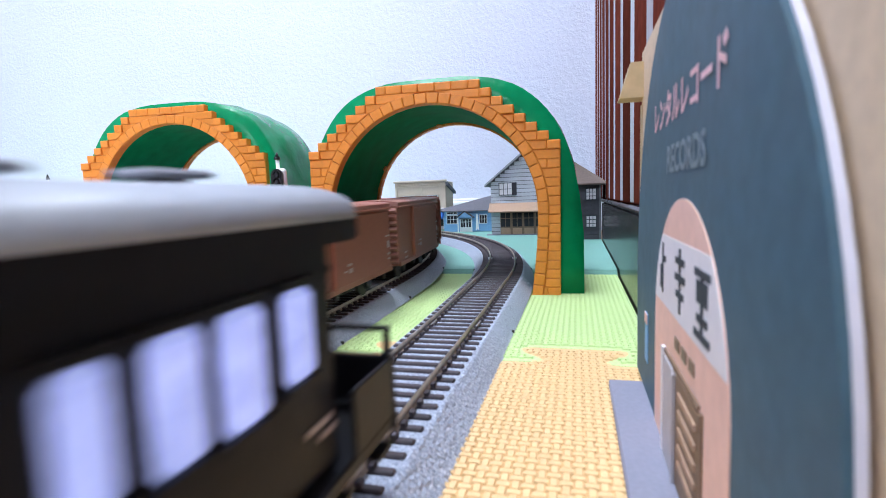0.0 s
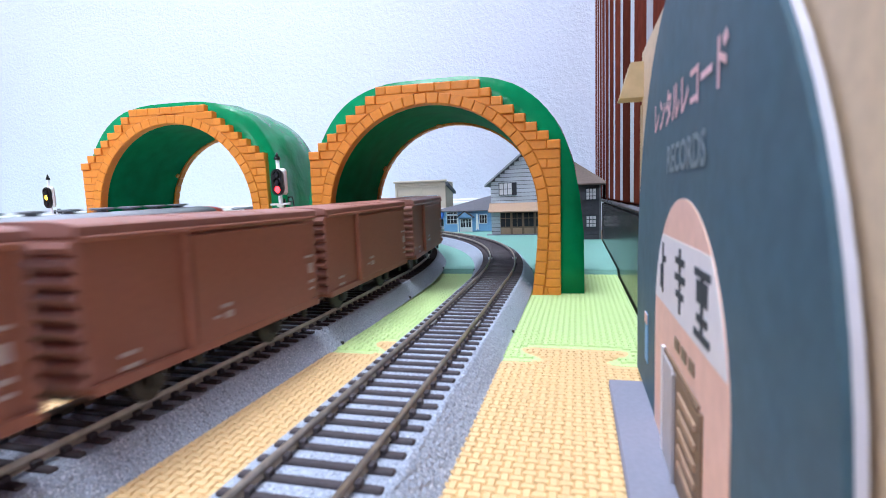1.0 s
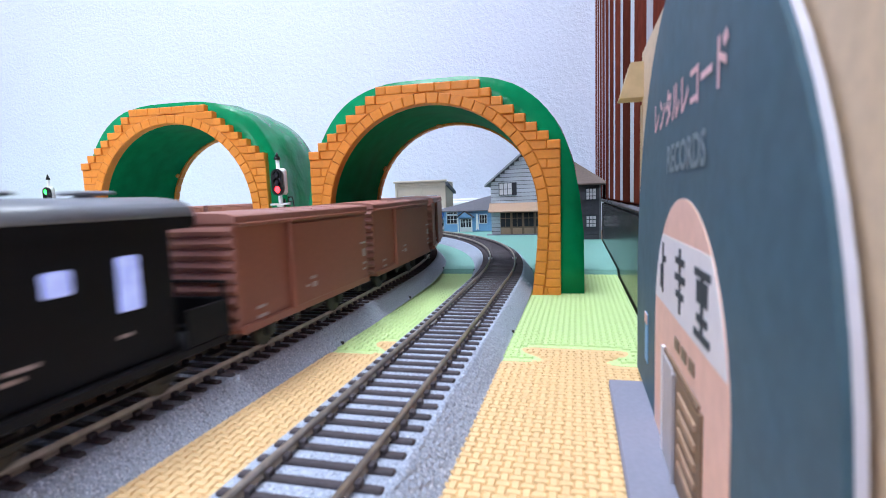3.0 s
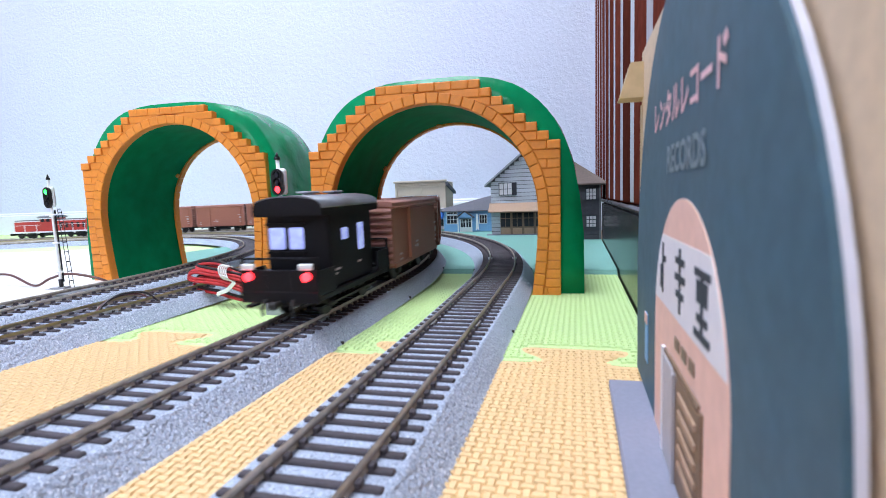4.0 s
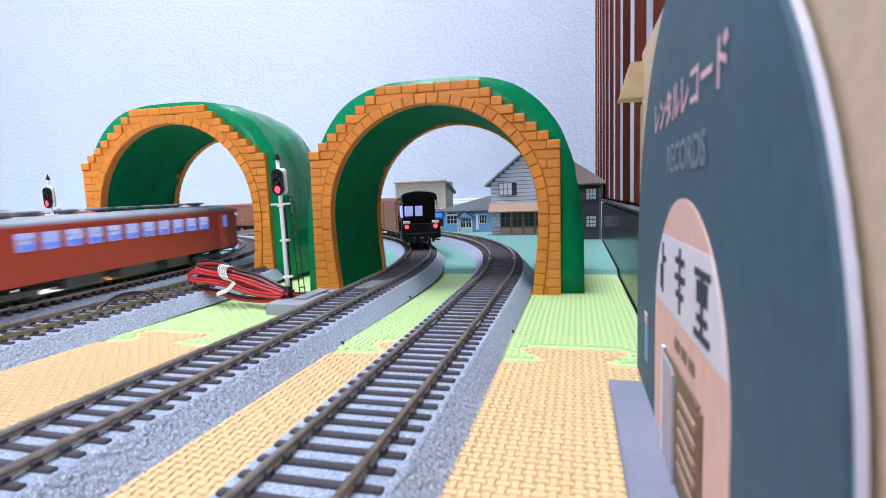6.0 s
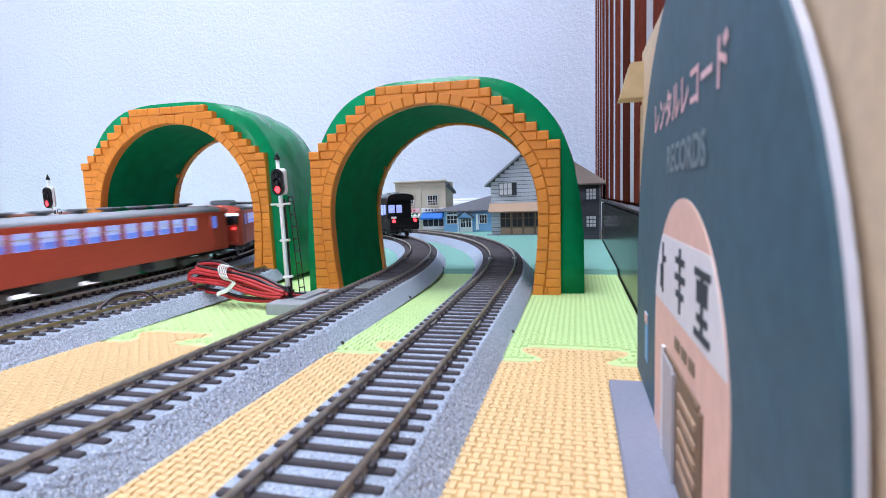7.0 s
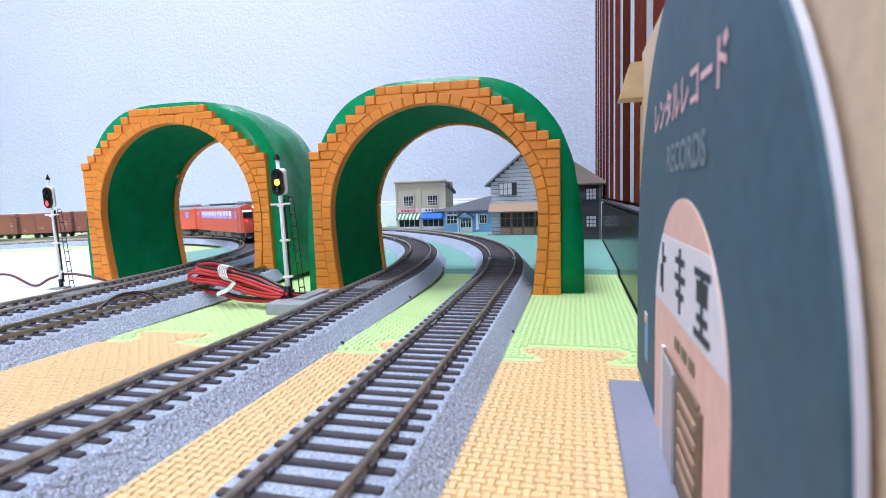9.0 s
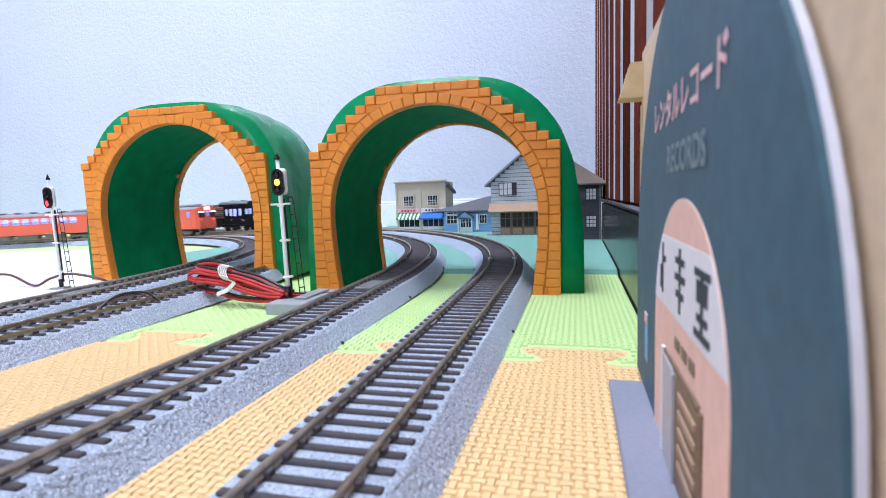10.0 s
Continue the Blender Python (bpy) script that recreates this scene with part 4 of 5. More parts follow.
def board_house(m, w, d, eave, ridge, boards, label, bays, peak=0.5):
    t = thing("wooden_house", label, "house", m, "model houses")
    gable = [(0, 0), (w, 0), (w, eave), (w * peak, ridge), (0, eave)]
    part("wall", Solid().prism(gable, 0.0, d, "y"), "roof_mid", t)
    n = int(ridge / 0.0052)
    for i in range(n):
        z0, z1 = 0.0052 * i, 0.0052 * i + 0.0045
        if z0 > ridge - 0.006:
            break
        f0 = 0 if z1 < eave else (z1 - eave) / (ridge - eave)
        a, b = w * peak * f0, w - w * (1 - peak) * f0
        if b - a > 0.006:
            part("board", Solid().prism([(a, z0), (b, z0), (b, z1), (a, z1)], -0.0014, 0.0002, "y"), boards, t)
    o, k = 0.008, (ridge - eave) / (w * peak)
    k2 = (ridge - eave) / (w * (1 - peak))
    part("roof", Solid().prism([(-o, eave - k * o), (w * peak, ridge), (w * peak, ridge + 0.003), (-o, eave - k * o + 0.003)], -0.007, d + 0.004, "y"), "roof_grey", t, "grey pitched roof")
    part("roof", Solid().prism([(w + o, eave - k2 * o), (w * peak, ridge), (w * peak, ridge + 0.003), (w + o, eave - k2 * o + 0.003)], -0.007, d + 0.004, "y"), "roof_grey", t, "grey pitched roof")
    for x, z, ww, hh in bays:
        # opaque white panes: the bright wall seen through the glass is painted on
        window(t, x, -0.0016, z, ww, hh, "sign_white", "ink", bars=(4, 2))
        # dark strip laid over the right-hand pane, not a separate leaf
        part("shutter", Solid().box(x + ww * 0.38, -0.0026, z, ww * 0.24, 0.0012, hh), "window_dark", t, "dark right part of the window")
    return t


GROUND_FAR = 0.0037
NEAR = Matrix.Diagonal((0.95, 0.95, 0.985, 1))
shop(PLAN @ pose(-0.295, 0.810, GROUND_FAR) @ Matrix.Diagonal((1.10, 1, 1.035, 1)))
blue_house(PLAN @ pose(-0.197, 0.752, GROUND_FAR) @ NEAR)
grey_house = board_house(PLAN @ pose(-0.112, 0.680, GROUND_FAR) @ NEAR, 0.118, 0.085, 0.072, 0.118, "house_grey", "grey weatherboard two-storey house with a tan shop awning",
                         [(0.024, 0.062, 0.024, 0.016), (0.078, 0.062, 0.024, 0.016)])
part("awning", Solid().prism([(-0.001, 0.0435), (-0.016, 0.0325), (-0.016, 0.0310), (-0.001, 0.0405)], -0.002, 0.110, "x"), "tan", grey_house, "tan shop awning")
front = part("shop_front", Solid().box(0.061, -0.002, 0.0160, 0.096, 0.003, 0.0310), "brown_wood", grey_house, "brown wooden sliding shop doors")
for i in range(6):
    part("pane", Solid().box(0.0205 + 0.0162 * i, -0.0042, 0.0205, 0.0128, 0.001, 0.0185), "window_dark", front)
    part("door_board", Solid().box(0.0205 + 0.0162 * i, -0.0042, 0.0050, 0.0128, 0.001, 0.0085), "tan", front)
    part("glazing_bar", Solid().box(0.0205 + 0.0162 * i, -0.0048, 0.0205, 0.0007, 0.0007, 0.0185).box(0.0205 + 0.0162 * i, -0.0048, 0.0225, 0.0128, 0.0007, 0.0007), "brown_wood", front)
part("plinth", Solid().box(0.058, -0.003, 0.0005, 0.128, 0.010, 0.0016), "card", grey_house)


def dark_house(m):
    t = thing("wooden_house", "dark weatherboard house with white barred windows and a brown hipped roof", "house", m, "model houses")
    w, d, h = 0.0580, 0.065, 0.0600
    part("wall", Solid().box(w / 2, d / 2, h / 2, w, d, h), "roof_dark", t)
    for i in range(11):
        part("board", Solid().box(w / 2, -0.0006, 0.0027 + 0.0054 * i, w + 0.0008, 0.0016, 0.0046), "roof_dark", t)
    x0, x1, y0, y1, e = -0.010, w + 0.0075, -0.009, d + 0.009, h
    part("roof", Solid().add([(x0, y0, e), (x1, y0, e), (x1, y1, e), (x0, y1, e), (x0, y0, e + 0.0016), (x1, y0, e + 0.0016), (x1, y1, e + 0.0016), (x0, y1, e + 0.0016), (x0, d / 2, e + 0.036), (w * 0.30, d / 2, e + 0.036)],
                             [(0, 3, 2, 1), (0, 1, 5, 4), (1, 2, 6, 5), (2, 3, 7, 6), (3, 0, 4, 8, 7), (4, 5, 9, 8), (6, 7, 8, 9), (5, 6, 9)]), "brown_roofing", t, "brown-grey hipped roof")
    for z in (0.0500, 0.0200):
        # white panes again paint in the brightness seen through the glass
        window(t, 0.0475, -0.0016, z, 0.0110, 0.0125, "sign_white", "ink", bars=(3, 3))
    part("corner_post", Solid().box(w - 0.0008, -0.0012, h / 2, 0.0018, 0.0020, h), "gear_grey", t)
    return t


dark_house(PLAN @ pose(-0.0325, 0.596, GROUND_FAR) @ Matrix.Diagonal((1, 1, 1.02, 1)))

# ---------------------------------------------------------------- record shop beside the camera: card front on a pale board
FACE_N = 0.0180
shop_front = thing("record_shop", "slate blue arched card shop front with a pink doorway", "shop", PLAN)


def arch_card(cs, half, z0, spring, top, n0, n1, count=40):
    """An arched card in the plane n = n0, thick to n1; runs along s."""
    prof = [(cs - half, z0), (cs + half, z0)]
    for i in range(count + 1):
        a = math.pi * i / count
        prof.append((cs + half * math.cos(a), spring + (top - spring) * math.sin(a)))
    return Solid().prism(prof, n0, n1, "x")


CS = 0.1007
part("card_edge", arch_card(CS, 0.0621, 0.0025, 0.030, 0.0969, FACE_N + 0.0003, FACE_N + 0.0011), "pale_matte", shop_front, "white cut edge of the card")
part("facade", arch_card(CS, 0.0619, 0.0025, 0.030, 0.0967, FACE_N - 0.0004, FACE_N + 0.0003), "slate", shop_front, "slate blue printed facade")
part("doorway_panel", arch_card(0.0948, 0.0300, 0.0025, 0.026, 0.0550, FACE_N - 0.0006, FACE_N - 0.0004), "pink", shop_front, "salmon pink arched panel")
part("name_panel", Solid().prism([(0.0948 + 0.0298 * math.cos(a) if abs(math.cos(a)) < 2 else 0, 0.026 + 0.029 * math.sin(a)) for a in [math.asin(q) for q in (0.24, 0.32, 0.4, 0.5, 0.6, 0.68, 0.74)]]
                                 + [(0.0948 - 0.0298 * math.cos(a), 0.026 + 0.029 * math.sin(a)) for a in [math.asin(q) for q in (0.74, 0.68, 0.6, 0.5, 0.4, 0.32, 0.24)]], FACE_N - 0.0007, FACE_N - 0.0006, "x"),
     "sign_white", shop_front, "off-white name panel")
# the three brushed characters of the name, as plain bars
for c, strokes in ((0.1135, ((0, 0, 0.0012, 0.0105), (0.0022, 0.002, 0.0024, 0.0012), (-0.0022, -0.002, 0.0012, 0.005))),
                   (0.0955, ((0, 0, 0.0012, 0.0115), (0, 0.0035, 0.0075, 0.0012), (0, 0.0005, 0.0085, 0.0012), (0, -0.0025, 0.0065, 0.0012))),
                   (0.0790, ((0, -0.001, 0.0012, 0.0100), (0, 0.0038, 0.0095, 0.0012), (0, 0.001, 0.0065, 0.0034), (0, -0.0030, 0.0065, 0.0012), (0, -0.0055, 0.0095, 0.0012)))):
    for ds, dz, w, h in strokes:
        part("brush_bar", Solid().box(FACE_N - 0.00075, c - ds, 0.0405 + dz, 0.0002, w, h), "ink", shop_front, "black brush bar")
for i in range(3):
    part("lettering_bar", Solid().box(FACE_N - 0.00068, 0.0975 - 0.0060 * i, 0.0285, 0.0002, 0.0040, 0.0022), "brown_wood", shop_front)
doorway = part("door_frame", Solid().box(FACE_N - 0.0009, 0.1105, 0.0135, 0.0008, 0.0018, 0.022), "sign_white", shop_front, "pale door frame")
part("door_lintel", Solid().box(FACE_N - 0.0008, 0.0945, 0.0242, 0.0004, 0.0300, 0.0008).box(FACE_N - 0.0008, 0.0780, 0.0133, 0.0004, 0.0010, 0.0212), "brown_wood", doorway)
part("door_leaf", Solid().box(FACE_N - 0.0010, 0.1025, 0.0130, 0.0006, 0.0115, 0.0205).box(FACE_N - 0.0014, 0.0968, 0.0130, 0.0006, 0.0012, 0.0205), "jamb", doorway)
part("door_opening", Solid().box(FACE_N - 0.0008, 0.0892, 0.0130, 0.0005, 0.0215, 0.0205), "brown_wood", doorway, "dark doorway behind a banner")
for i in range(5):
    part("banner_strip", Solid().box(FACE_N - 0.0013, 0.0860, 0.0085 + 0.0031 * i, 0.0004, 0.0130, 0.0011), "tan", doorway)
part("poster", Solid().box(FACE_N - 0.0005, 0.1405, 0.0180, 0.0002, 0.0050, 0.0130), "house_blue", shop_front, "small blue poster")
part("poster_strip", Solid().box(FACE_N - 0.0007, 0.1405, 0.0232, 0.0002, 0.0046, 0.0026), "pink", shop_front)
part("rooftop_notice", Solid().prism([(0.0680, 0.0120), (0.0600, 0.0120), (0.0645, 0.0190)], FACE_N - 0.0010, FACE_N - 0.0004, "x"), "sign_white", shop_front)


def lettering(text, size, mat, owner, m, name):
    """Flat raised letters."""
    cu = bpy.data.curves.new("letters", "FONT")
    cu.body, cu.size, cu.extrude, cu.align_x = text, size, 0.00002, "CENTER"
    cu.offset = size * 0.022
    tmp = new("letters", cu)
    me = bpy.data.meshes.new_from_object(tmp.evaluated_get(bpy.context.evaluated_depsgraph_get()))
    bpy.data.objects.remove(tmp)
    me.materials.clear()
    me.materials.append(M[mat])
    ob = part(name, me, None, owner)
    ob.matrix_basis = m
    return ob


# letters stand in the facade's plane and read from far to near
FACE = Matrix(((0, 0, -1, FACE_N - 0.0006), (-1, 0, 0, 0), (0, 1, 0, 0), (0, 0, 0, 1)))
lettering("レンタルレコード", 0.0076, "letter_pink", shop_front, Matrix.Translation((0, 0.0985, 0.0697)) @ FACE, "pink_lettering")
lettering("RECORDS", 0.0072, "letter_faint", shop_front, Matrix.Translation((0, 0.0950, 0.0600)) @ FACE, "faint_lettering")

board = thing("board_building", "unpainted pale board building behind the card front", "building", PLAN)
part("wall", Solid().box(FACE_N + 0.0048, 0.0870, 0.0500, 0.0060, 0.1740, 0.0990, 0.0006), "mdf", board)
part("cornice", Solid().prism([(FACE_N + 0.0100, 0.0850), (FACE_N - 0.0052, 0.0850), (FACE_N - 0.0020, 0.0955), (FACE_N + 0.0100, 0.0955)], 0.1690, 0.1780, "y"), "mdf_edge", board, "projecting pale wooden cornice")
part("corner_strip", Solid().box(FACE_N + 0.0026, 0.1735, 0.0430, 0.0022, 0.0040, 0.0810, 0.0004), "mdf_edge", board)

# ---------------------------------------------------------------- rolling stock; x points forward, the rail heads are at z = 0


def arch_roof(half, z_eave, rise_h, thick=0.0012, n=12):
    up = [(half * math.cos(math.pi * i / n), z_eave + rise_h * math.sin(math.pi * i / n) ** 0.8) for i in range(n + 1)]
    return up + [(-half, z_eave - thick), (half, z_eave - thick)]


def axle(owner, x, r=0.0052, mat="under"):
    w = part("wheelset", Solid().cyl((x, -0.0073, r), (x, 0.0073, r), 0.0008, n=8), "wheel", owner)
    for y in (-0.0087, 0.0087):
        part("wheel", Solid().cyl((x, y - 0.0011, r), (x, y + 0.0011, r), r, n=18), "wheel", w, "dark steel wheel")
    for y in (-0.0122, 0.0122):
        part("axle_box", Solid().box(x, y, r + 0.0005, 0.0048, 0.0022, 0.0042, 0.0006).box(x, y * 0.98, r + 0.0035, 0.0150, 0.0014, 0.0013, 0.0004), mat, w)
    return w


def coupler(owner, x, sgn):
    part("coupler", Solid().box(x, 0, 0.0085, 0.0060, 0.0016, 0.0020, 0.0004).box(x + sgn * 0.0028, 0, 0.0085, 0.0022, 0.0040, 0.0030, 0.0007), "under", owner, "black coupler")


def boxcar():
    t = thing("box_wagon", "brown model covered goods wagon with ribbed ends", "wagon", group="brown goods wagons")
    L, W, z0, z1 = 0.0910, 0.0335, 0.0092, 0.0424
    part("body", Solid().box(0, 0, (z0 + z1) / 2, L, W, z1 - z0, 0.0006), "brown", t)
    part("roof", Solid().prism(arch_roof(W / 2 + 0.0008, z1 + 0.0008, 0.0013, 0.0018), -L / 2 - 0.0008, L / 2 + 0.0008, "x"), "brown_pale", t, "brown curved roof")
    for x in (-L / 6, L / 6, 0):
        part("roof_seam", Solid().prism(arch_roof(W / 2 + 0.0009, z1 + 0.0009, 0.0013, 0.0018), x - 0.0003, x + 0.0003, "x"), "brown_pale", t)
    for s in (-1, 1):
        y = s * W / 2
        part("eave_rail", Solid().box(0, y + s * 0.0006, z1 - 0.0016, L, 0.0016, 0.0012, 0.0003), "brown", t)
        part("sill", Solid().box(0, y + s * 0.0004, z0 + 0.0012, L, 0.0012, 0.0026, 0.0003), "brown", t)
        part("door", Solid().box(-0.0115 * s, y + s * 0.0005, (z0 + z1) / 2 - 0.0005, 0.0570, 0.0016, z1 - z0 - 0.0050, 0.0004), "brown", t, "brown sliding door")
        for x in (0.0185,):
            part("door_post", Solid().box(x * s, y + s * 0.0009, (z0 + z1) / 2, 0.0012, 0.0018, z1 - z0 - 0.003, 0.0003), "brown", t)
        for x, z, w, h in ((0.0375, 0.0160, 0.0046, 0.0009), (0.0372, 0.0132, 0.0050, 0.0009), (0.0060, 0.0196, 0.0044, 0.0010), (0.0098, 0.0172, 0.0026, 0.0007), (0.0052, 0.0170, 0.0032, 0.0018),
                           (-0.0385, 0.0275, 0.0058, 0.0008), (-0.0392, 0.0232, 0.0032, 0.0034), (-0.0392, 0.0185, 0.0034, 0.0010), (-0.0392, 0.0160, 0.0030, 0.0008)):
            part("lettering_bar", Solid().box(x * s, y + s * 0.0016, z, w, 0.0002, h), "mark", t)
        for x in (-0.026, 0.026):
            part("step_iron", Solid().box(x + 0.011, y - s * 0.001, 0.0078, 0.0030, 0.0012, 0.0036, 0.0003), "under", t)
    for s in (-1, 1):
        # ribs take the paler roof brown, which paints in the light they catch
        for i in range(9):
            z = z0 + 0.0028 + 0.0034 * i
            prof = [(s * (L / 2 - 0.0002), z - 0.0017), (s * (L / 2 + 0.0009), z - 0.0011), (s * (L / 2 + 0.0015), z), (s * (L / 2 + 0.0009), z + 0.0011), (s * (L / 2 - 0.0002), z + 0.0017)]
            part("end_rib", Solid().prism(prof, -W / 2 + 0.0002, W / 2 - 0.0002, "y"), "brown_pale", t)
        coupler(t, s * (L / 2 + 0.0022), s)
    part("underframe", Solid().box(0, 0, 0.0082, L - 0.004, 0.016, 0.0028, 0.0005).box(0, 0.006, 0.0055, 0.020, 0.006, 0.0050, 0.0008).box(0.012, -0.007, 0.0058, 0.010, 0.004, 0.004, 0.0008), "under", t)
    for x in (-0.025, 0.025):
        axle(t, x)
    return t


def caboose(label, roof="dark_grey", tail=True):
    t = thing("brake_van", label, "brake van", group="brake vans")
    L, W, z0, z1 = 0.0424, 0.0286, 0.0110, 0.0426
    DECK = 0.0335
    part("body", Solid().box(0, 0, (z0 + z1) / 2, L, W, z1 - z0, 0.0006), "black", t)
    part("roof", Solid().prism(arch_roof(W / 2 + 0.0010, z1 + 0.0022, 0.0044, 0.0008), -L / 2 - 0.0070, L / 2 + 0.0070, "x", smooth=True), roof, t, "grey curved roof")
    for s in (-1, 1):
        part("end_board", Solid().prism(arch_roof(W / 2 + 0.0009, z1 + 0.0018, 0.0042, 0.0030), s * (L / 2 + 0.0066), s * (L / 2 + 0.0073), "x"), "black", t, "black curved board under the roof end")
    part("fascia", Solid().prism([(W / 2 + 0.0009, z1 - 0.0016), (W / 2 + 0.0009, z1 + 0.0020), (W / 4, z1 + 0.0050), (-W / 4, z1 + 0.0050), (-W / 2 - 0.0009, z1 + 0.0020), (-W / 2 - 0.0009, z1 - 0.0016)], -L / 2 - 0.0064, L / 2 + 0.0064, "x"), "black", t, "black roof edge")
    for x in (-0.010, 0.012):
        part("roof_vent", Solid().cyl((x, 0.0, z1 + 0.0055), (x, 0.0, z1 + 0.0072), 0.0024).box(x, 0.0, z1 + 0.0076, 0.0100, 0.0060, 0.0010, 0.0004), "roof_grey", t, "grey roof ventilator")
    part("deck", Solid().box(0, 0, 0.0100, L + 0.0305, DECK - 0.001, 0.0024, 0.0004), "black", t)
    for s in (-1, 1):
        x = s * (L / 2 + 0.0155)
        part("end_beam", Solid().box(x, 0, 0.0108, 0.0018, DECK, 0.0046, 0.0004), "black", t)
        for y in (-1, 1):
            part("end_panel", Solid().box(x, y * 0.0110, 0.0165, 0.0010, 0.0114, 0.0096, 0.0003), "black", t, "black end railing panel")
            part("corner_post", Solid().box(x - s * 0.0008, y * (DECK / 2 - 0.0008), 0.0187, 0.0008, 0.0010, 0.0142), "black", t)
            part("side_panel", Solid().box(x - s * 0.0076, y * (DECK / 2 - 0.0006), 0.0160, 0.0145, 0.0008, 0.0096, 0.0002), "black", t, "black platform side panel")
            part("step", Solid().box(x - s * 0.004, y * (DECK / 2 - 0.002), 0.0066, 0.0060, 0.0030, 0.0008), "black", t)
            part("brake_hose", Solid().tube(smooth_line([(x + s * 0.001, y * 0.006, 0.0100), (x + s * 0.0028, y * 0.0062, 0.0070), (x + s * 0.0020, y * 0.0066, 0.0040)], 4), 0.0006, 6), "under", t)
        part("end_panel", Solid().box(x, 0, 0.0165, 0.0008, 0.0110, 0.0094, 0.0002), "black", t, "black end railing panel")
        part("handrail", Solid().box(x, 0, 0.0256, 0.0008, DECK - 0.001, 0.0008), "black", t)
        coupler(t, x + s * 0.0026, s)
        for y, ww in ((0.0092, 0.0074), (0.0004, 0.0066)):
            w = part("window", Solid().box(s * (L / 2 + 0.0002), y, 0.0318, 0.0012, ww, 0.0090, 0.0018), "lit_window", t, "lit end window")
            part("window_frame", Solid().box(s * (L / 2 + 0.0006), y, 0.0376, 0.0014, ww + 0.0016, 0.0010).box(s * (L / 2 + 0.0006), y, 0.0260, 0.0014, ww + 0.0016, 0.0010), "black", w)
    # tail lamps at the rear end
    for y in (-0.0124, 0.0124) if tail else ():
        x = -(L / 2 + 0.0163)
        lamp_box = part("tail_lamp", Solid().cyl((x + 0.0006, y, 0.0188), (x - 0.0012, y, 0.0188), 0.0017, n=14), "lit_red", t, "glowing red tail lamp")
        part("lamp_plate", Solid().box(x - 0.0004, y, 0.0226, 0.0010, 0.0062, 0.0025, 0.0005), "white_paint", lamp_box, "white plate above the lamp")
    # left side: two narrow and two wide windows, right side: a narrow and a small one
    for x, w, h, z in ((-0.0122, 0.0058, 0.0112, 0.0312), (-0.0022, 0.0064, 0.0122, 0.0306), (0.0062, 0.0058, 0.0118, 0.0308), (0.0143, 0.0044, 0.0108, 0.0312)):
        win = part("window", Solid().box(x, W / 2, z, w, 0.0024, h, 0.0011), "lit_window", t, "lit side window")
        part("window_frame", Solid().box(x, W / 2 + 0.0001, z + h / 2 + 0.0005, w + 0.002, 0.0018, 0.0009).box(x, W / 2 + 0.0001, z - h / 2 - 0.0005, w + 0.002, 0.0018, 0.0009), "black", win)
    for x, w, h, z in ((-0.0078, 0.0058, 0.0050, 0.0325), (0.0082, 0.0058, 0.0122, 0.0300)):
        part("window", Solid().box(x, -W / 2, z, w, 0.0012, h, 0.0012), "lit_window", t, "lit side window")
    for s in (-1, 1):
        for x, z, w in ((-0.016, 0.0185, 0.0060), (-0.018, 0.0168, 0.0042), (0.006, 0.0188, 0.0034)):
            part("lettering_bar", Solid().box(x, s * (W / 2 + 0.0001), z, w, 0.0003, 0.0008), "mark", t)
        part("step_board", Solid().box(0, s * 0.0142, 0.0062, 0.044, 0.0026, 0.0008), "under", t)
    part("underframe", Solid().box(0, 0, 0.0080, L + 0.028, 0.015, 0.0026, 0.0005).box(0.004, 0.005, 0.0052, 0.012, 0.006, 0.0046, 0.0007), "under", t)
    for x in (-0.0185, 0.0185):
        axle(t, x)
    return t


def bogie(owner, x, mat="gear_grey"):
    b = part("bogie", Solid().box(x, 0.0118, 0.0058, 0.0300, 0.0018, 0.0034, 0.0006).box(x, -0.0118, 0.0058, 0.0300, 0.0018, 0.0034, 0.0006).box(x, 0, 0.0062, 0.0060, 0.024, 0.0030, 0.0006), mat, owner, "grey bogie frame")
    for dx in (-0.0118, 0.0118):
        for y in (-0.0087, 0.0087):
            part("wheel", Solid().cyl((x + dx, y - 0.0011, 0.0052), (x + dx, y + 0.0011, 0.0052), 0.0052, n=18), "wheel", b)
        for y in (-0.0132, 0.0132):
            part("axle_box", Solid().box(x + dx, y, 0.0056, 0.0052, 0.0020, 0.0050, 0.0008), mat, b)
    return b


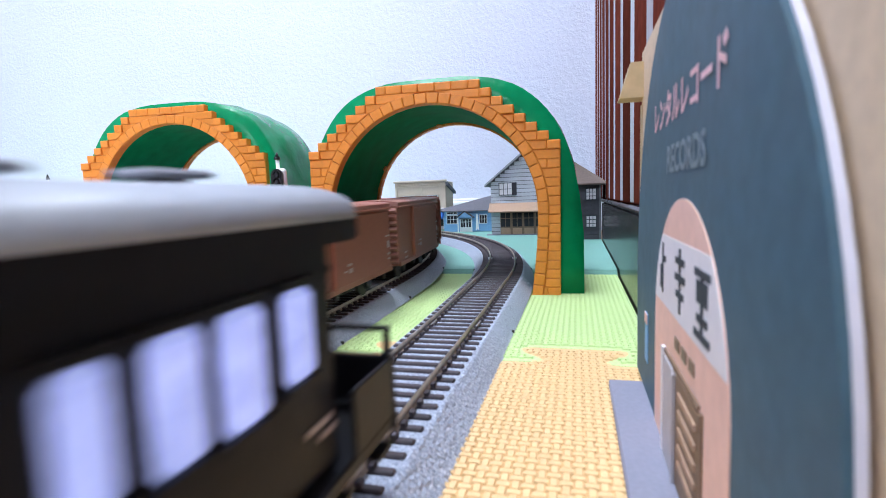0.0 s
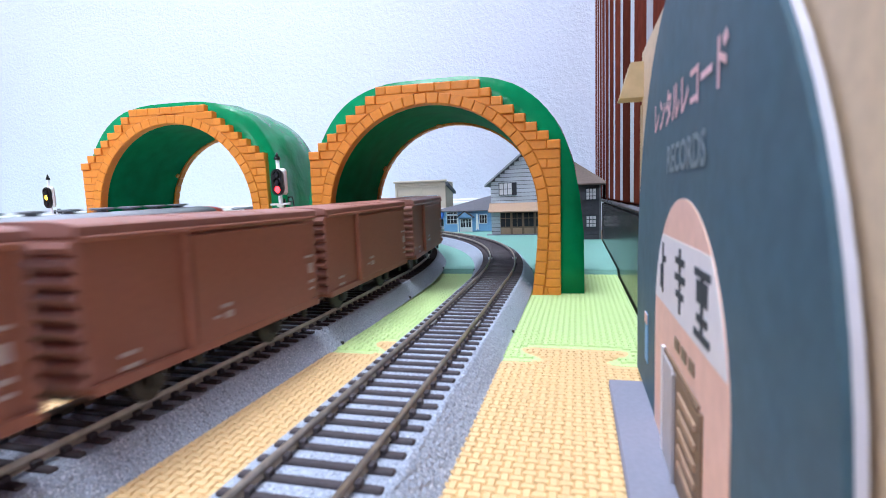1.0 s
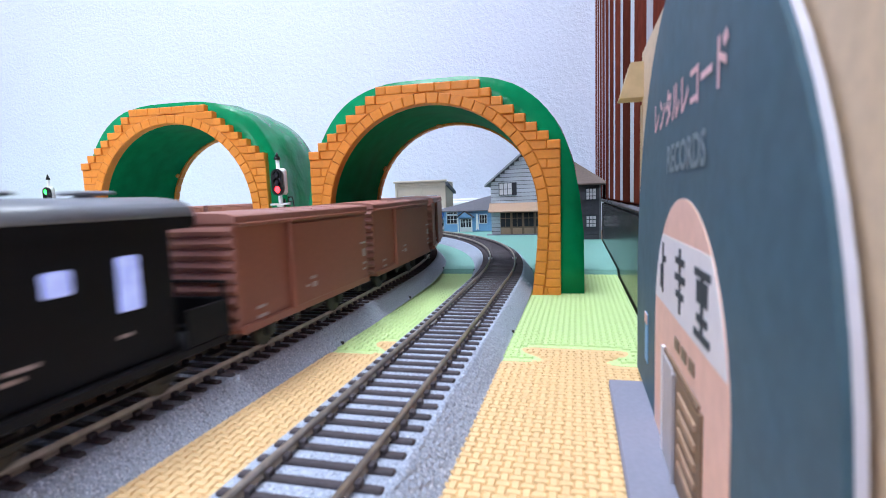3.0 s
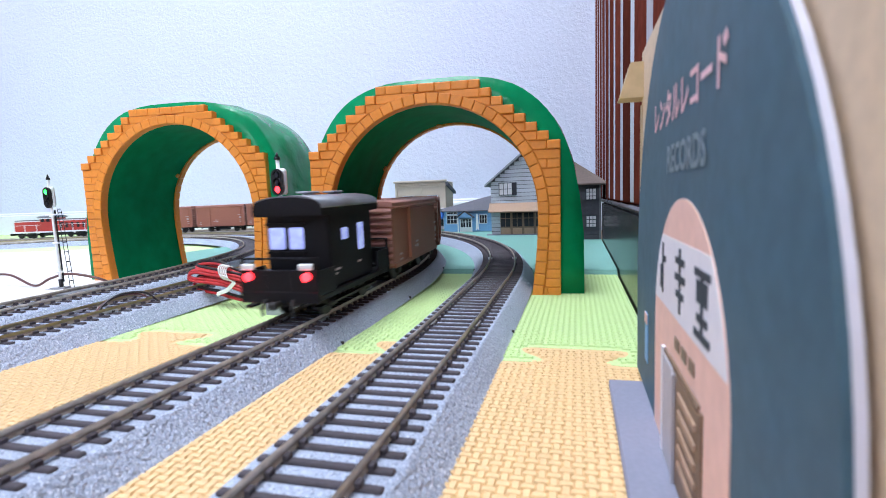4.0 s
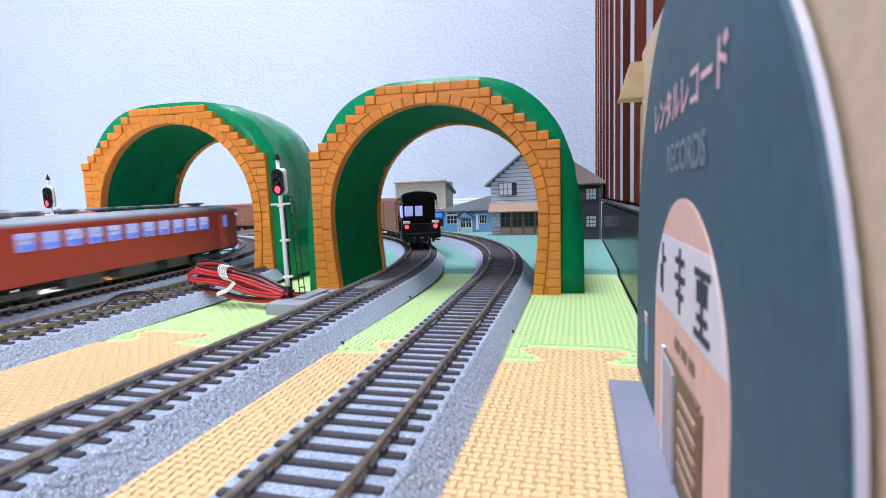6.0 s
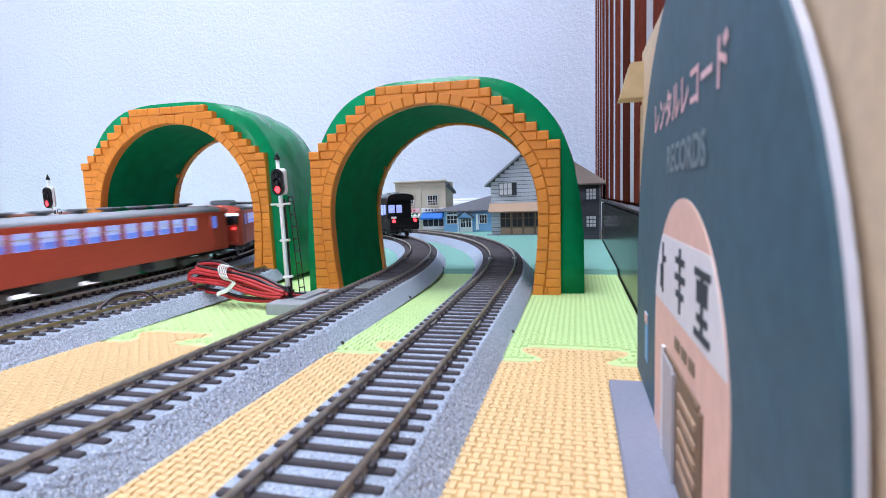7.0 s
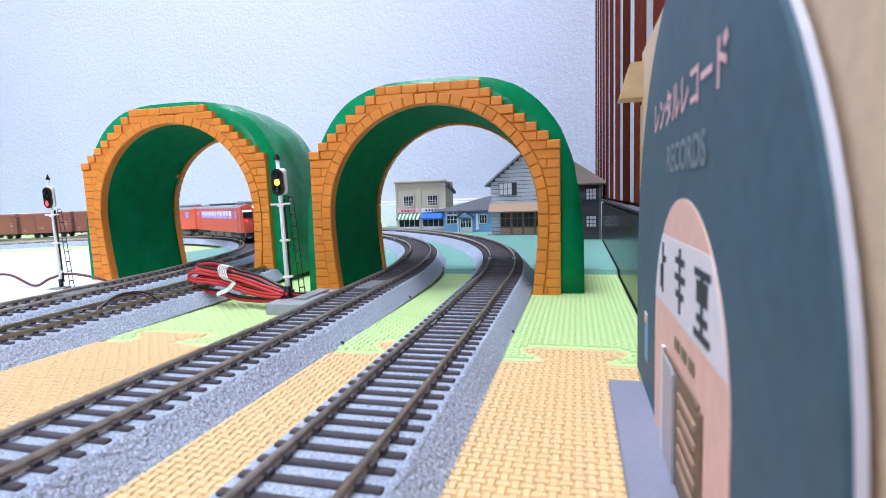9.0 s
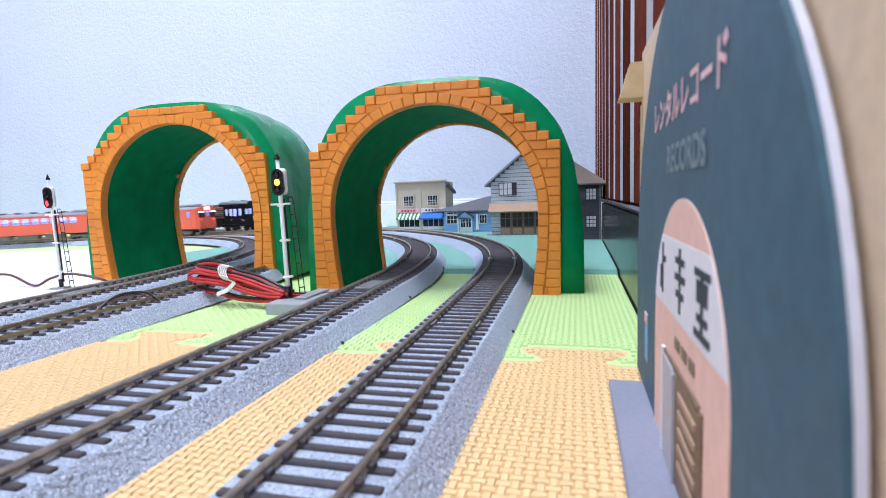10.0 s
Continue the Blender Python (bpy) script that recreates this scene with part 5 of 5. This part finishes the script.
def railcar(label):
    t = thing("diesel_railcar", label, "railcar", group="orange-red railcars")
    L, W, z0, z1 = 0.2070, 0.0350, 0.0105, 0.0384
    body = [(-L / 2, -W / 2 + 0.004), (-L / 2 + 0.0035, -W / 2), (L / 2 - 0.0035, -W / 2), (L / 2, -W / 2 + 0.004), (L / 2, W / 2 - 0.004), (L / 2 - 0.0035, W / 2), (-L / 2 + 0.0035, W / 2), (-L / 2, W / 2 - 0.004)]
    part("body", Solid().prism(body, z0, z1, "z"), "red", t)
    part("roof", Solid().prism(arch_roof(W / 2 - 0.0004, z1 + 0.0006, 0.0039, 0.0014), -L / 2 + 0.0080, L / 2 - 0.0080, "x", smooth=True), "roof_grey", t, "light grey roof")
    for s in (-1, 1):
        part("roof_front", Solid().prism(arch_roof(W / 2 - 0.0006, z1 + 0.0006, 0.0036, 0.0014), s * (L / 2 - 0.0082), s * (L / 2 + 0.0002), "x", smooth=True), "red", t, "red roof dome above the cab")
        if s < 0:
            part("cooler", Solid().box(s * 0.074, 0, z1 + 0.0062, 0.030, 0.0160, 0.0044, 0.0014), "roof_grey", t, "grey roof unit")
        for y in (-1, 1):
            win = part("cab_window", Solid().box(s * (L / 2 + 0.0004), y * 0.0100, 0.0310, 0.0010, 0.0105, 0.0082, 0.0012), "window_dark", t, "cab windscreen")
            # the bright band on the windscreen is put in as a glowing strip, no frame
            part("window_frame", Solid().box(s * (L / 2 + 0.0008), y * 0.0108, 0.0350, 0.0010, 0.0100, 0.0022, 0.0004), "lit_bar", win, "glowing strip for the bright band on the windscreen")
            part("marker_lamp", Solid().cyl((s * (L / 2 - 0.001), y * 0.0118, 0.0240), (s * (L / 2 + 0.0010), y * 0.0118, 0.0240), 0.0010), "lit_red" if s < 0 else "white_paint", t, "marker lamp")
            part("front_panel", Solid().box(s * (L / 2 + 0.0002), y * 0.0098, 0.0185, 0.0012, 0.0110, 0.0120, 0.0008), "red", t)
        part("gangway_door", Solid().box(s * (L / 2 + 0.0004), 0, 0.0235, 0.0014, 0.0075, 0.0245, 0.0008), "red", t)
        part("gangway_window", Solid().box(s * (L / 2 + 0.0010), 0, 0.0320, 0.0008, 0.0048, 0.0066, 0.0006), "lit_dim", t)
        part("headlamp", Solid().cyl((s * (L / 2 - 0.003), -0.0022, 0.0398), (s * (L / 2 + 0.0010), -0.0022, 0.0398), 0.0020).cyl((s * (L / 2 - 0.003), 0.0022, 0.0398), (s * (L / 2 + 0.0010), 0.0022, 0.0398), 0.0020), "lit_white" if s < 0 else "white_paint", t, "twin white headlamp")
        part("snow_plough", Solid().box(s * (L / 2 - 0.002), 0, 0.0062, 0.0016, 0.0270, 0.0010, 0.0003).box(s * (L / 2 - 0.002), 0.0125, 0.0078, 0.0016, 0.0026, 0.0050, 0.0003).box(s * (L / 2 - 0.002), -0.0125, 0.0078, 0.0016, 0.0026, 0.0050, 0.0003), "gear_grey", t)
        coupler(t, s * (L / 2 + 0.0020), s)
        bogie(t, s * 0.0700)
    for i in range(7):
        part("roof_vent", Solid().box(-0.046 + 0.0205 * i, 0, z1 + 0.0064, 0.0088, 0.0100, 0.0014, 0.0005).box(-0.046 + 0.0205 * i, 0, z1 + 0.0052, 0.0040, 0.0060, 0.0026), "dark_grey", t, "grey roof ventilator")
    for y in (-1, 1):
        for i in range(11):
            x = -0.0630 + 0.0126 * i
            win = part("window", Solid().box(x, y * (W / 2), 0.0310, 0.0088, 0.0008, 0.0088, 0.0012), "lit_window", t, "lit passenger window")
            # dimmer, bluer light low in the window, put in as a glowing strip
            part("seat_back", Solid().box(x, y * (W / 2 + 0.0002), 0.0284, 0.0080, 0.0006, 0.0032), "lit_dim", win)
            part("sash_bar", Solid().box(x, y * (W / 2 + 0.0003), 0.0322, 0.0098, 0.0006, 0.0006), "white_paint", win)
        for x in (-0.0860, 0.0860):
            part("door", Solid().box(x, y * (W / 2 + 0.0001), 0.0245, 0.0100, 0.0008, 0.0260, 0.0004), "red", t, "red passenger door")
            part("door_window", Solid().box(x, y * (W / 2 + 0.0005), 0.0310, 0.0046, 0.0008, 0.0086, 0.0008), "lit_dim", t, "blue lit door window")
        part("rain_strip", Solid().box(0, y * (W / 2 + 0.0002), z1 - 0.0005, L - 0.012, 0.0008, 0.0007), "red", t)
    for x, w in ((-0.034, 0.024), (0.002, 0.030), (0.036, 0.022)):
        part("underfloor_box", Solid().box(x, 0.0080, 0.0072, w, 0.0110, 0.0072, 0.0008).box(x + 0.004, -0.0080, 0.0072, w * 0.9, 0.0110, 0.0072, 0.0008), "gear_grey", t, "grey underfloor equipment")
    part("underframe", Solid().box(0, 0, 0.0098, L - 0.006, 0.026, 0.0022, 0.0004), "under", t)
    return t


def locomotive():
    t = thing("diesel_locomotive", "red and white model diesel locomotive with a centre cab", "locomotive")
    L, W = 0.1460, 0.0330
    part("deck", Solid().box(0, 0, 0.0108, L, W, 0.0024, 0.0004), "white_paint", t, "white deck edge")
    hood = part("hood", Solid().box(-0.0375, 0, 0.0215, 0.061, 0.0230, 0.0190, 0.0014).box(0.0395, 0, 0.0215, 0.057, 0.0230, 0.0190, 0.0014), "loco_red", t, "red engine hood")
    part("hood_stripe", Solid().box(0, 0, 0.0300, L - 0.014, 0.0236, 0.0016, 0.0003), "white_paint", hood, "white stripe")
    part("hood_roof", Solid().box(0, 0, 0.0318, L - 0.014, 0.0220, 0.0016, 0.0005), "dark_grey", hood)
    cab = part("cab", Solid().box(0.004, 0, 0.0240, 0.0230, 0.0320, 0.0250, 0.0010), "loco_red", t, "red centre cab")
    part("cab_roof", Solid().prism(arch_roof(0.0168, 0.0365, 0.0030), -0.010, 0.018, "x", smooth=True), "dark_grey", cab)
    for s in (-1, 1):
        part("cab_band", Solid().box(0.004, s * 0.0162, 0.0345, 0.0225, 0.0006, 0.0030), "white_paint", cab)
        for x in (-0.001, 0.009):
            part("window", Solid().box(x, s * 0.0164, 0.0310, 0.0064, 0.0008, 0.0052), "window_dark", cab)
        for i in range(7):
            part("stanchion", Solid().box(-0.0665 + i * 0.0222, s * 0.0155, 0.0170, 0.0007, 0.0007, 0.0120), "white_paint", t)
        part("handrail", Solid().box(0, s * 0.0155, 0.0232, L - 0.008, 0.0007, 0.0007), "white_paint", t)
        for i in range(5):
            part("grille", Solid().box(-0.062 + i * 0.0105, s * 0.0117, 0.0215, 0.0046, 0.0008, 0.0090), "under", hood)
        part("front_beam", Solid().box(s * (L / 2 - 0.001), 0, 0.0090, 0.0020, W - 0.002, 0.0060, 0.0004), "under", t)
        bogie(t, s * 0.046, "under")
        coupler(t, s * (L / 2 + 0.002), s)
    part("tank", Solid().box(0, 0, 0.0070, 0.026, 0.026, 0.0060, 0.0010), "under", t)
    return t


def run_pose(k, s, wheelbase, back=False):
    """The pose of a vehicle whose middle is at run s."""
    a, b = on_track(k, s - wheelbase)[0], on_track(k, s + wheelbase)[0]
    d, c = b - a, (a + b) / 2
    if back:
        d = -d
    return pose(c.x, c.y, c.z + RAIL_Z + 0.0001, 0, -math.degrees(math.atan2(d.z, math.hypot(d.x, d.y))), math.degrees(math.atan2(d.y, d.x)))


PITCH_WAGON, WAGONS, GOODS_SPEED = 0.1010, 10, 0.1245
goods_loco = locomotive()
first = boxcar()
goods = [first] + [copy_thing(first, pose(0, 0, 0)) for _ in range(WAGONS - 1)]
tail_van = caboose("black model brake van with lit windows and red tail lamps")
other_van = caboose("black model brake van with pale grey roof and lit windows", "van_roof_pale", False)
car_front = railcar("orange-red model diesel railcar with a grey roof, lit inside")
car_rear = copy_thing(car_front, pose(0, 0, 0))


def steps(fn, k, wheelbase, back=False, dt=0.25):
    return [(i * dt, run_pose(k, fn(i * dt), wheelbase, back)) for i in range(int(10 / dt) + 1)]


def goods_head(t):
    """Run of the brake van's front end."""
    return 0.0711 + GOODS_SPEED * (t - 2.6) + 0.0007 * max(0.0, t - 4.5) ** 2


def railcar_nose(t):
    """The pair backs out of the tunnel, halts beyond the view and returns."""
    if t >= 4.6:
        lag = float(np.interp(t, (7.4, 7.75, 8.0, 8.3, 8.8, 9.6, 10.0), (0, -0.007, -0.009, -0.010, -0.007, 0.0, 0.006)))
        return 0.1929 + 0.199 * (t - 5.2) + lag
    ts = (0.0, 2.2, 2.6, 3.0, 3.4, 3.8, 4.2, 4.6)
    ss = (0.5025, 0.1285, 0.068, 0.026, 0.004, 0.0, 0.022, 0.0735)
    return float(np.interp(t, ts, ss))


def turning(aspect, changes):
    """Rows that turn a lens to its lit or dark side; changes: (seconds, aspect)."""
    rows, now = [], 0.0 if changes[0][1] == aspect else 180.0
    rows.append((0.0, now))
    for t, a in changes[1:]:
        goal = 0.0 if a == aspect else 180.0
        if goal != now:
            for i in range(4):
                rows.append((t + i / 30, now + (goal - now) * i / 3))
            now = goal
    rows.append((10.0, now))
    return rows


def motions():
    walk(tail_van, steps(lambda t: goods_head(t) - 0.0398, 2, 0.018))
    for i, car in enumerate(goods):
        walk(car, steps(lambda t, i=i: goods_head(t) - 0.003 + PITCH_WAGON * (i + 0.5), 2, 0.025))
    walk(goods_loco, steps(lambda t: goods_head(t) + PITCH_WAGON * WAGONS + 0.0742, 2, 0.046))
    walk(other_van, steps(lambda t: 0.0392 - 0.125 * t, 1, 0.018, back=True))
    walk(car_front, steps(lambda t: railcar_nose(t) - 0.1065, 4, 0.070))
    walk(car_rear, steps(lambda t: railcar_nose(t) - 0.1065 - 0.2130, 4, 0.070))
    for lenses, changes in ((lenses_a, [(0, "lit_red"), (8.84, "lit_yellow")]), (lenses_b, [(0, "lit_yellow"), (1.02, "lit_green"), (5.50, "lit_red")])):
        for aspect, lens in lenses.items():
            x, y, z = lens.location
            walk(lens, [(t, pose(x, y, z, 0, 0, a)) for t, a in turning(aspect, changes)])


motions()
